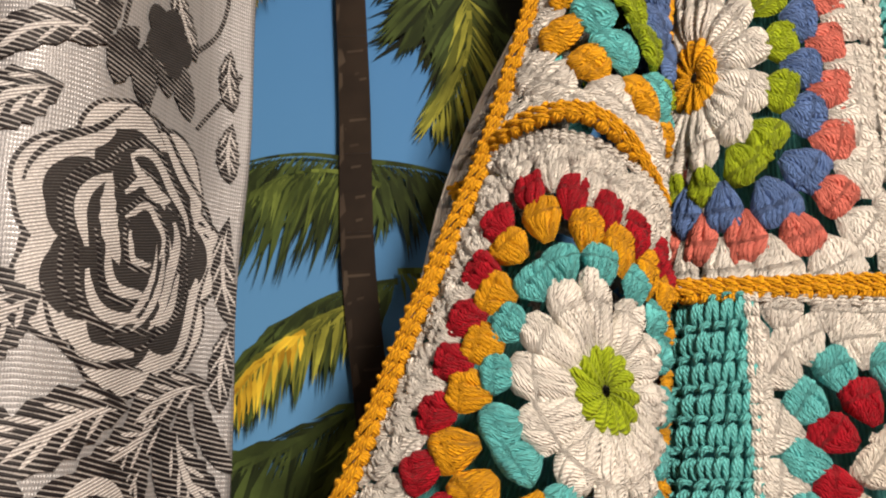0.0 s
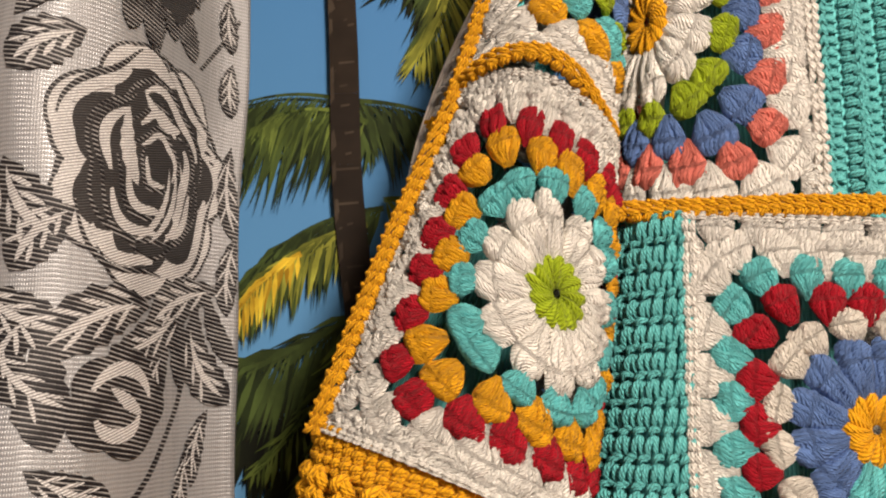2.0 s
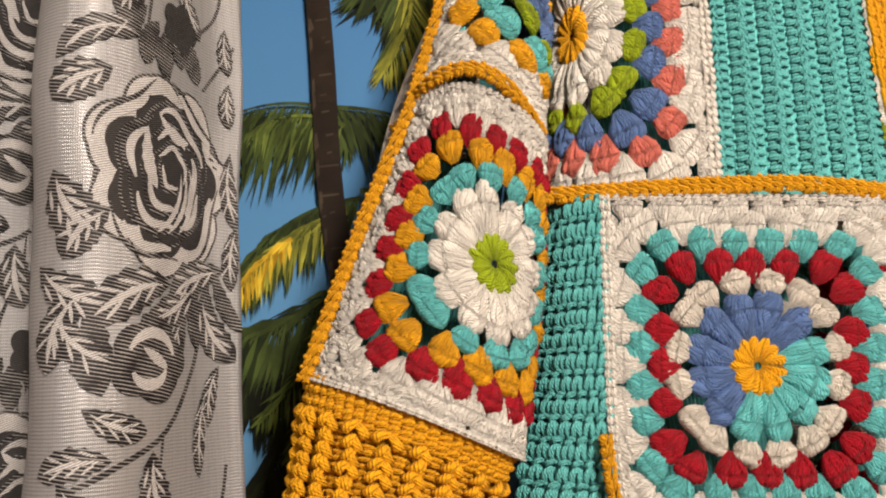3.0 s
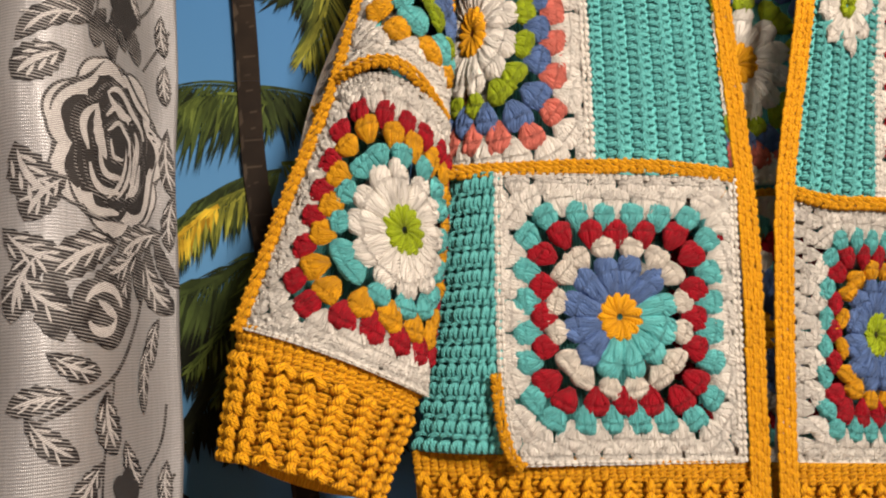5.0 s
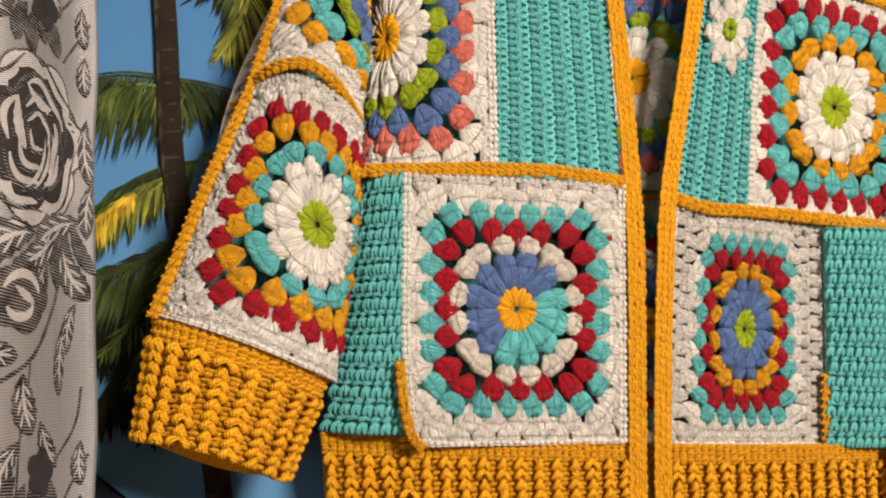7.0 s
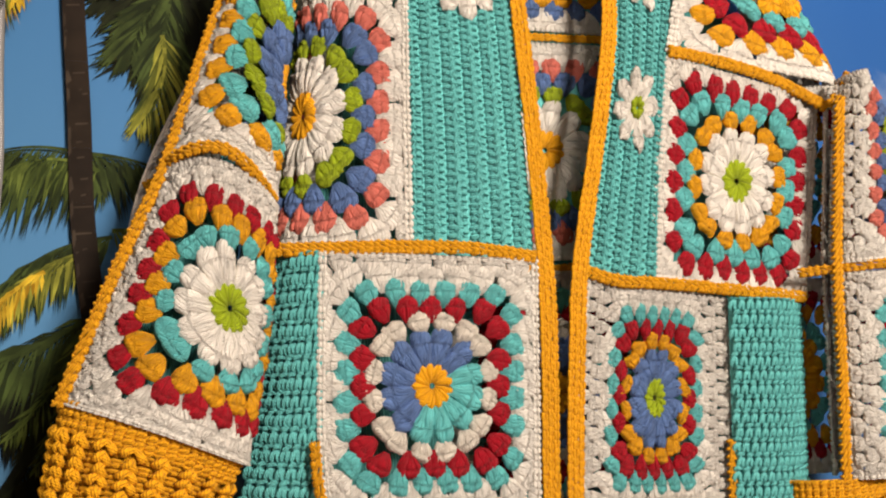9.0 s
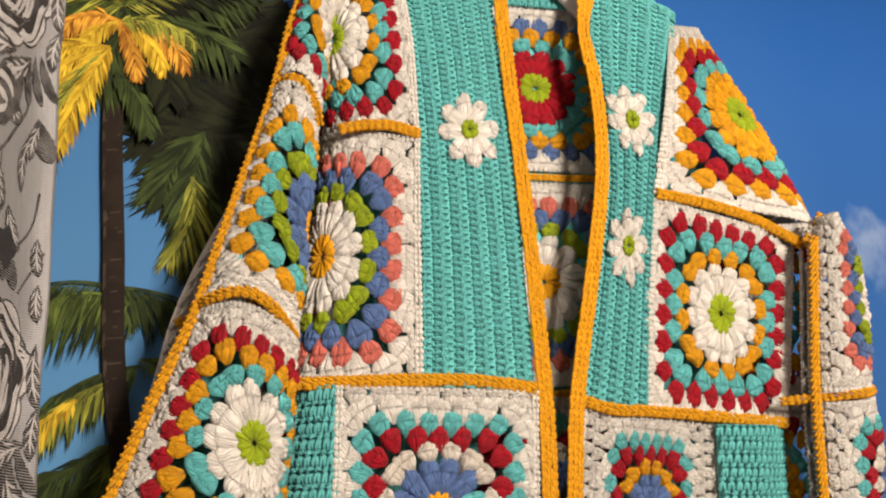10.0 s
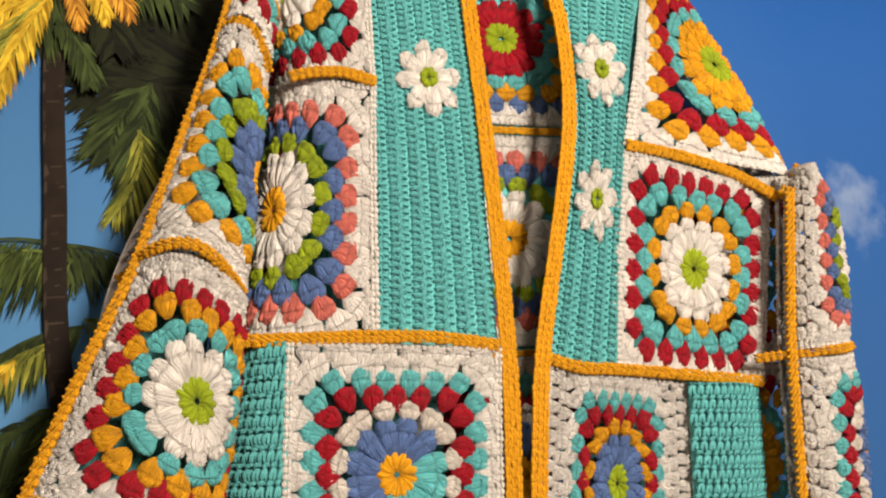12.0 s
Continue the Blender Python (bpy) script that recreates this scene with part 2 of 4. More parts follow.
RS = np.array([0, .1, .32, .66, .9, 1.0])
RR = np.array([.4, .82, 1, 1, .82, .4])
RA = np.arange(7) * 2 * math.pi / 7


def strand_arrays(cloth, rows):
    """Yarn strands on a cloth. Each row: start, middle and end (x, y), three heights, radius."""
    S = np.asarray(rows, float).reshape(-1, 10)
    n = len(S)
    S[:, :6] += rng.normal(0, .00028, (n, 6))
    S[:, 6:9] += rng.normal(0, .00022, (n, 3))
    s = RS[None, :, None]
    A, M, B = S[:, None, 0:2], S[:, None, 2:4], S[:, None, 4:6]
    wa, wm, wb = (1 - s) * (1 - 2 * s), 4 * s * (1 - s), s * (2 * s - 1)
    c = A * wa + M * wm + B * wb
    hh = (S[:, None, 6:7] * wa + S[:, None, 7:8] * wm + S[:, None, 8:9] * wb)[..., 0]
    d = S[:, 4:6] - S[:, 0:2]
    ln = np.maximum(np.linalg.norm(d, axis=1, keepdims=True), 1e-9)
    d = d / ln
    lat = np.stack([-d[:, 1], d[:, 0]], -1)
    r = S[:, 9] * rng.uniform(.92, 1.08, n)
    rad = r[:, None] * RR[None]
    xy = c[:, :, None, :] + lat[:, None, None, :] * (rad[:, :, None] * np.cos(RA))[..., None]
    h = hh[:, :, None] + rad[:, :, None] * np.sin(RA)
    co = cloth.place(xy[..., 0].ravel(), xy[..., 1].ravel(), h.ravel())
    uv = np.stack([np.broadcast_to(RS[None, :, None] * ln[:, :, None], h.shape), np.broadcast_to(RA / (2 * math.pi), h.shape)], -1).reshape(-1, 2)
    k, j = np.meshgrid(np.arange(7), np.arange(5))
    q = np.stack([j * 7 + k, j * 7 + (k + 1) % 7, (j + 1) * 7 + (k + 1) % 7, (j + 1) * 7 + k], -1).reshape(-1, 4)
    quads = (np.arange(n)[:, None, None] * 42 + q[None]).reshape(-1, 4)
    return co, quads, uv


def strand_mesh(name, cloth, rows):
    return raw_mesh(name, *strand_arrays(cloth, rows))


PS = np.array([0, .08, .2, .34, .48, .58, .66, .74, .82, .91, 1.0])
PENV = np.array([.04, .34, .70, .94, 1.0, .93, .80, .95, .98, .76, .06])


def puff(x, y, a, length, width, high, point=0.8, n=3, outer=.6, lift=0.0):
    """A cluster of n tall stitches lying along angle a round (x, y), drawn to a point at its inner end and capped by chain loops.
    Gives one grooved dome: xy, heights, uv, quads."""
    width *= rng.uniform(.92, 1.08)
    length *= rng.uniform(.95, 1.07)
    ca, sa = math.cos(a), math.sin(a)
    cols = 6 * n + 1
    u = np.linspace(-1, 1, cols)[None, :]
    t = PS[:, None]
    start = 1 - point
    grow = start + (1 - start) * np.sin(np.clip(t / .70, 0, 1) * math.pi / 2)
    close = outer + (1 - outer) * np.sqrt(np.clip(1 - ((t - .70) / .30) ** 2, 0, 1))
    w = np.where(t < .70, grow, close)
    cap = t > .64
    slip = rng.uniform(-.15, .15)
    lane = (u * .5 + .5) * n + np.where(cap, .5 + slip, 0) + (t - .5) * np.where(cap, 1.6, .35 + slip) + .22 * np.sin(t * 7 + rng.uniform(0, 6)) * np.cos(u * 3 + rng.uniform(0, 6))
    crown = np.abs(np.sin(math.pi * lane)) ** .5
    split = np.abs(np.sin(2 * math.pi * lane)) ** .5
    strand = np.clip(np.floor(lane).astype(int), -1, n + 1) + 1
    level = rng.uniform(.80, 1.10, n + 3)[strand]
    swing = rng.normal(0, .05) + .06 * np.sin(t * 5 + rng.uniform(0, 6)) * np.cos(u * 2)
    across = (u * w * .5 + swing * t) * width
    along = (t - .5 - .05 * u * u * t + (rng.normal(0, .03, n + 3)[strand]) * t) * length
    dome = (1 - u ** 4) ** .6 * (1 - .30 * u * u)
    env = PENV[:, None]
    h = high * env * dome * level - ((1 - crown) * .50 + (1 - split) * .46) * width / n * .74 * env * (.4 + .6 * dome) + lift
    h = h + rng.normal(0, .00022, h.shape)
    across = across + rng.normal(0, .00018, h.shape)
    xy = np.stack([x + ca * along - sa * across, y + sa * along + ca * across], -1).reshape(-1, 2)
    uv = np.stack(np.broadcast_arrays(t * length + slip, lane), -1).reshape(-1, 2)
    i, j = np.meshgrid(np.arange(cols - 1), np.arange(len(PS) - 1))
    q = (j * cols + i).ravel()
    return xy, h.ravel(), uv, np.stack([q, q + cols, q + cols + 1, q + 1], -1)


def round_eye(x, y, rx, ry, n, high, lift=0.0):
    """A flower's eye: a ring of n short stitches drawn in to a small hole, one grooved dome."""
    cols = 3 * n
    a = np.arange(cols) / cols * 2 * math.pi
    r = np.array([.13, .26, .5, .78, .94, 1.02])[:, None]
    env = np.array([-.1, .45, .82, 1.0, .8, .0])[:, None]
    crown = np.abs(np.sin(a * n / 2))[None, :] ** .6
    level = np.repeat(rng.uniform(.88, 1.08, n), 3)[None, :]
    k = r * (1 + (.12 * (crown - .6) + np.repeat(rng.normal(0, .035, n), 3)[None, :]) * r)
    spin = a[None, :] + .25 * (1 - r)
    xy = np.stack([x + rx * k * np.cos(spin), y + ry * k * np.sin(spin)], -1).reshape(-1, 2)
    h = rng.normal(0, .0002, (6, cols)) + high * env * level - (1 - crown) * .0034 * np.clip(env, 0, 1) + lift
    uv = np.stack(np.broadcast_arrays(r * rx, np.arange(cols)[None, :] / 6), -1).reshape(-1, 2)
    i, j = np.meshgrid(np.arange(cols), np.arange(5))
    p, q = (j * cols + i).ravel(), (j * cols + (i + 1) % cols).ravel()
    return xy, h.ravel(), uv, np.stack([p, p + cols, q + cols, q], -1)


def puff_mesh(name, cloth, puffs, rows=()):
    """One mesh of lobed clusters on a cloth, with loose strands where rows gives them."""
    xy, h, uv = (np.concatenate([p[k] for p in puffs]) for k in range(3))
    step = np.cumsum([0] + [len(p[0]) for p in puffs])
    quads = np.concatenate([p[3] + o for p, o in zip(puffs, step)])
    co = cloth.place(xy[:, 0], xy[:, 1], h)
    if len(rows):
        c2, q2, v2 = strand_arrays(cloth, rows)
        quads = np.concatenate([quads, q2 + len(co)])
        co, uv = np.concatenate([co, c2]), np.concatenate([uv, v2])
    return raw_mesh(name, co, quads, uv)


def ring(m, rad, d):
    """A round of 4 m clusters, d apart along each side of a square of half-width rad; the corner ones turn outward and in."""
    out = []
    for side in range(4):
        c, q = (1, 0, -1, 0)[side], (0, 1, 0, -1)[side]
        for i in range(m):
            t = i - (m - 1) / 2
            end = abs(t) > (m - 1) / 2 - .25
            r, along = rad, t * d
            lean = -.11 * t
            if end:
                lean = -math.copysign(.55, t)
                along += math.copysign(.10 * d, t)
                r -= .06 * d
            elif m <= 4:
                r += .10 * d
            x, y = c * r + q * along, q * r - c * along
            a = math.atan2(q, c) + lean
            if m <= 4:
                k = (1.03 * rad / math.hypot(x, y)) * .75 + .25
                x, y, a = x * k, y * k, math.atan2(y, x)
            out.append((x, y, a))
    return out


def granny(parent, cloth, centre, petals, rounds, label, petals2=None, kx=1.0, ky=1.0):
    """A granny square: eye, flower, cluster rounds from the inside out and white edge rows that fill the rest."""
    w, h = cloth.w / 2, cloth.h / 2
    px, py = w * kx, h * ky
    g = min(px, py)

    def lay(rows_of, rad, m, d, length, width, high, point, n, outer):
        for x, y, a in ring(m, rad, d):
            ca, sa = math.cos(a), math.sin(a)
            run, tall = math.hypot(px * sa, py * ca), math.hypot(px * ca, py * sa)
            rows_of(puff(x * px, y * py, math.atan2(sa * py, ca * px), tall * length, run * width, high, point, n, outer))

    white, edge = [], []
    lay(white.append, .865, 7, .235, .245, .246, .0046, .88, 3, .95)
    # groups with small holes between, out to the square's edge, then a rolled edge of lying loops
    inner_x, inner_y = px * .925, py * .925
    end_x, end_y = w - .0035, h - .0035
    count = max(1, round(max(end_x - inner_x, end_y - inner_y) / .0105))
    pitch = .25 * g
    for row in range(count):
        f = (row + .5) / count
        rx, ry = inner_x + (end_x - inner_x) * f, inner_y + (end_y - inner_y) * f
        deep_x, deep_y = (end_x - inner_x) / count, (end_y - inner_y) / count
        for side in range(4):
            c, q = (1, 0, -1, 0)[side], (0, 1, 0, -1)[side]
            run = ry if c else rx
            m = max(4, round(2 * run / pitch)) + row % 2
            for i in range(m):
                t = ((i + .5) / m * 2 - 1) * run
                white.append(puff(c * rx + q * t, q * ry + c * t, math.atan2(q, c), max(deep_x if c else deep_y, .0065) * 1.30, 2 * run / m * .96, .0042, .60, 3, .90))
    for side in range(4):
        c, q = (1, 0, -1, 0)[side], (0, 1, 0, -1)[side]
        run = h if c else w
        m = round(2 * run / .0052)
        st = 2 * run / m
        for i in range(m):
            t = -run + (i + .5) * st
            for o, lift in ((-.0018, .0022), (.0014, .0030)):
                ex, ey = c * (w - .002 + o), q * (h - .002 + o)
                edge.append((ex + q * (t - st * .6), ey + c * (t - st * .6), ex * 1.008 + q * t, ey * 1.008 + c * t, ex + q * (t + st * .6) , ey + c * (t + st * .6), .0006, lift, .001, .0018))
    square = put("granny_square", puff_mesh("granny_square", cloth, white, edge), YARN["white"], parent, label)
    e = .18
    put("flower_eye", puff_mesh("flower_eye", cloth, [round_eye(0, 0, px * e, py * e, 13, .0042)]), YARN[centre], square, centre + " yarn flower eye")
    reach = .455
    for i in range(12):
        a = (i + .5) / 12 * 2 * math.pi
        dx, dy = px * math.cos(a), py * math.sin(a)
        ln, an = math.hypot(dx, dy), math.atan2(dy, dx)
        tone = petals2 if petals2 and -1.9 < math.remainder(a + .12, 2 * math.pi) < .75 else petals
        mid = (e + reach) / 2
        wide = math.hypot(px * math.sin(a), py * math.cos(a))
        put("petal", puff_mesh("petal", cloth, [puff(dx * mid, dy * mid, an, ln * (reach - e) * 1.24, wide * .200, .0060, .60, 2, .50)]), YARN[tone], square)
    for m, tone, rad, long_, wide in zip((4, 5, 6), rounds, (.500, .622, .752), (.19, .225, .225), (.215, .222, .215)):
        lay(lambda one: put("puff_stitch", puff_mesh("puff_stitch", cloth, [one]), YARN[tone], square), rad, m, .225, long_, wide, .0060, .74, 3, .62)
    return square


def sideways_stitches(cloth, dx, dy):
    """Fabric worked sideways: upright ridges of slanting hooked loops, low posts between them and a small hole at each hook."""
    rows = []
    nx, ny = max(2, round(cloth.w / dx)), max(2, round(cloth.h / dy))
    dx, dy = cloth.w / nx, cloth.h / ny
    for i in range(nx):
        x = -cloth.w / 2 + (i + .5) * dx
        k = 1 if i % 2 else -1
        for j in range(ny):
            y = -cloth.h / 2 + (j + .5 + .5 * (i % 2)) * dy
            a = rng.normal(0, .05) * dy
            # low posts that reach across to the next ridge
            rows.append((x - k * dx * .44, y - dy * .10 + a, x - k * dx * .05, y + dy * .02, x + k * dx * .34, y + dy * .10, .0002, .0011, .0008, dy * .30))
            rows.append((x - k * dx * .36, y + dy * .42 + a, x - k * dx * .10, y + dy * .44, x + k * dx * .12, y + dy * .40, -.0006, -.0002, .0000, dy * .20))
            # the ridge: hooked loops that lean over one another
            rows.append((x + k * dx * .10, y - dy * .50, x + k * dx * .36, y - dy * .04 + a, x + k * dx * .34, y + dy * .56, .0006, .0024, .0012, dx * .125))
            rows.append((x + k * dx * .58, y - dy * .46, x + k * dx * .52, y + dy * .10 + a, x + k * dx * .28, y + dy * .60, .0006, .0026, .0014, dx * .115))
    return rows


def level_stitches(cloth, dx, dy):
    """Rows of tall stitches, each a pair of slanting posts under a chain loop, with small gaps between the pairs."""
    rows = []
    nx, ny = max(2, round(cloth.w / dx)), max(2, round(cloth.h / dy))
    dx, dy = cloth.w / nx, cloth.h / ny
    for j in range(ny):
        y = -cloth.h / 2 + (j + .5) * dy
        for i in range(nx):
            x = -cloth.w / 2 + (i + .5 + .35 * (j % 2)) * dx
            k = rng.normal(0, .05)
            rows.append((x + (-.30 + k) * dx, y - dy * .52, x - .30 * dx, y - dy * .10, x + (.10 + k) * dx, y + dy * .26, .0004, .0030, .0020, dx * .25))
            rows.append((x + (.22 + k) * dx, y - dy * .52, x + .16 * dx, y - dy * .10, x + (.26 + k) * dx, y + dy * .22, .0002, .0024, .0014, dx * .23))
            rows.append((x - .42 * dx, y + dy * .22, x - .12 * dx, y + dy * .40 + k * dy, x + .30 * dx, y + dy * .46, .0006, .0032, .0014, dx * .24))
            rows.append((x - .30 * dx, y + dy * .46, x + .10 * dx, y + dy * .50, x + .50 * dx, y + dy * .42, .0002, .0022, .0010, dx * .20))
    return rows


def rope_rows(cloth, pitch):
    """A row of single crochet along the cloth's height: overlapping chain loops over short posts."""
    rows = []
    m = max(3, round(cloth.h / pitch))
    dy, w = cloth.h / m, cloth.w
    for j in range(m):
        y = -cloth.h / 2 + (j + .5) * dy
        k = rng.normal(0, .05) * dy
        rows.append((-w * .36, y - dy * .78, -w * .20, y + k, w * .04, y + dy * .74, .0010, .0036, .0016, w * .145))
        rows.append((-w * .02, y - dy * .80, w * .10, y + k, w * .30, y + dy * .70, .0010, .0038, .0016, w * .145))
        rows.append((w * .44, y - dy * .30, w * .30, y + dy * .02, w * .06, y + dy * .26, .0002, .0026, .0022, dy * .32))
        rows.append((w * .46, y + dy * .10, w * .32, y + dy * .30, w * .08, y + dy * .48, .0002, .0022, .0018, dy * .30))
        rows.append((-w * .46, y + dy * .05, -w * .36, y + dy * .2, -w * .2, y + dy * .34, .0002, .0018, .0016, dy * .32))
    return rows


def chain_rows(cloth, n, pitch):
    """n rows of chain stitches along the cloth's height, each a pair of loops that lean together like a V."""
    rows = []
    m = max(2, round(cloth.h / pitch))
    dy, dx = cloth.h / m, cloth.w / n
    for i in range(n):
        x = -cloth.w / 2 + (i + .5) * dx
        for j in range(m):
            y = -cloth.h / 2 + (j + .5 + .5 * (i % 2)) * dy
            k = rng.normal(0, .06) * dy
            rows.append((x - dx * .02, y - dy * .85, x - dx * .30, y + k, x - dx * .20, y + dy * .62, .0004, .0028, .0010, min(dx, dy) * .34))
            rows.append((x + dx * .02, y - dy * .85, x + dx * .28, y + k, x + dx * .22, y + dy * .62, .0004, .0024, .0008, min(dx, dy) * .32))
    return rows


def rib_rows(cloth, pitch, flat=.016, step=.0078):
    """Post-stitch ribbing: raised twisted columns, recessed rows between, three plain chain rows at the top."""
    rows = []
    n = max(3, round(cloth.w / pitch))
    dx = cloth.w / n
    top = cloth.h / 2
    for k in range(3):
        y = top - (k + .5) * flat / 3
        m = round(cloth.w / .0058)
        for i in range(m):
            x = -cloth.w / 2 + (i + .5) * cloth.w / m
            q = cloth.w / m
            rows.append((x - q * .6, y - flat * .09, x, y + flat * .08, x + q * .6, y + flat * .1, .0008, .0032, .0012, flat / 3 * .34))
            rows.append((x - q * .6, y - flat * .12, x, y - flat * .14, x + q * .6, y - flat * .02, .0004, .0024, .0008, flat / 3 * .30))
    hh = cloth.h - flat
    m = round(hh / step)
    dy = hh / m
    for i in range(n):
        x = -cloth.w / 2 + (i + .5) * dx
        for j in range(m):
            y = -top + (j + .5) * dy
            k = rng.normal(0, .09)
            rows.append((x - dx * .30, y - dy * .55, x - dx * (.12 + k), y, x + dx * .10, y + dy * .75, .0012, .0066, .0036, dx * .185))
            rows.append((x + dx * .28, y - dy * .65, x + dx * (.16 + k), y - dy * .05, x - dx * .06, y + dy * .60, .0012, .0060, .0030, dx * .175))
            rows.append((x + dx * .24, y - dy * .10, x + dx * .5, y + dy * .1, x + dx * .76, y + dy * .05, .0004, .0010, .0004, dy * .24))
            rows.append((x + dx * .24, y + dy * .40, x + dx * .5, y + dy * .6, x + dx * .76, y + dy * .55, .0004, .0012, .0004, dy * .24))
    return rows


def ribbon(points, width, flip=False):
    """A strip of cloth along a line of (x, y, z) points; its height runs along the line."""
    pts = np.asarray(points, float)
    fine = spline(pts, np.linspace(0, 1, 60))
    seg = np.linalg.norm(np.diff(fine, axis=0), axis=1)
    length = seg.sum()
    s = np.interp(np.linspace(0, length, 25), np.r_[0, np.cumsum(seg)], np.linspace(0, 1, 60))
    mid = spline(pts, s)
    t = np.gradient(mid, axis=0)
    side = np.stack([t[:, 2], 0 * t[:, 1], -t[:, 0]], -1)
    side /= np.linalg.norm(side, axis=1, keepdims=True)
    return Cloth(mid - side * width / 2, mid + side * width / 2, width, length)


def daisy(parent, cloth, x, y, r, squeeze=1.0, turn_=0.2):
    """A small sewn-on daisy with eight pointed petals."""
    base = round_eye(x, y, r * .36 * squeeze, r * .36, 8, .003, .001)
    d = put("daisy_applique", puff_mesh("daisy_applique", cloth, [base]), YARN["white"], parent, "white crocheted daisy applique")
    for i in range(8):
        a = turn_ + i / 8 * 2 * math.pi
        px, py = math.cos(a) * squeeze, math.sin(a)
        ln = math.hypot(px, py) * r
        one = puff(x + px * r * .62, y + py * r * .62, math.atan2(py, px), ln * .84, r * .50 * math.hypot(math.sin(a) * squeeze, math.cos(a)), .0050, .35, 2, .16, .003)
        put("petal", puff_mesh("petal", cloth, [one]), YARN["white"], d)
    put("daisy_eye", puff_mesh("daisy_eye", cloth, [round_eye(x, y, r * .27 * squeeze, r * .27, 8, .0046, .0042)]), YARN["green"], d, "lime green daisy eye")


def sheet(name, cloth, material, parent, label="", nu=24, nv=24, thick=.0025, u0=0.0, u1=1.0, lift=-.004):
    """The body of a fabric: a thin closed sheet behind its stitches."""
    u, v = np.meshgrid(np.linspace(u0, u1, nu + 1), np.linspace(0, 1, nv + 1))
    x, y = ((u - .5) * cloth.w).ravel(), ((v - .5) * cloth.h).ravel()
    front, back = cloth.place(x, y, np.full(x.size, lift)), cloth.place(x, y, np.full(x.size, lift - thick))
    i, j = np.meshgrid(np.arange(nu), np.arange(nv))
    a = (j * (nu + 1) + i).ravel()
    q = np.stack([a, a + 1, a + nu + 2, a + nu + 1], -1)
    N = x.size
    edge = []
    for k in range(nu):
        edge += [(k + 1, k, k + N, k + 1 + N), (nv * (nu + 1) + k, nv * (nu + 1) + k + 1, nv * (nu + 1) + k + 1 + N, nv * (nu + 1) + k + N)]
    for k in range(nv):
        p = k * (nu + 1)
        edge += [(p, p + nu + 1, p + nu + 1 + N, p + N), (p + 2 * nu + 1, p + nu, p + nu + N, p + 2 * nu + 1 + N)]
    co = np.r_[front, back]
    uv = np.tile(np.stack([x, y], -1), (2, 1))
    return put(name, raw_mesh(name, co, np.r_[q, q[:, ::-1] + N, np.array(edge)], uv), material, parent, label)


# ---- the room ----
def setting(name, x0, x1, y0, y1, z0, z1, m, label):
    return tagged(part(name, block(bmesh.new(), x0, x1, y0, y1, z0, z1, 0), m, None, label, False), "", "structure", "", "structure")


setting("wall_north", -1.6, 2.0, .012, .12, 0, 2.5, WALL, "plain plaster wall behind the palm poster")
# the rest is unseen, added to close the room and bounce the light back
setting("wall_south", -1.6, 2.0, -2.6, -2.5, 0, 2.5, WALL, "plain plaster wall")
setting("wall_west", -1.7, -1.6, -2.6, .12, 0, 2.5, WALL, "plain plaster wall")
setting("wall_east", 2.0, 2.1, -2.6, .12, 0, 2.5, WALL, "plain plaster wall")
setting("floor", -1.7, 2.1, -2.6, .12, -.1, 0, WOOD, "brown wooden floor")
setting("ceiling", -1.7, 2.1, -2.6, .12, 2.5, 2.6, WALL, "plain plaster ceiling")


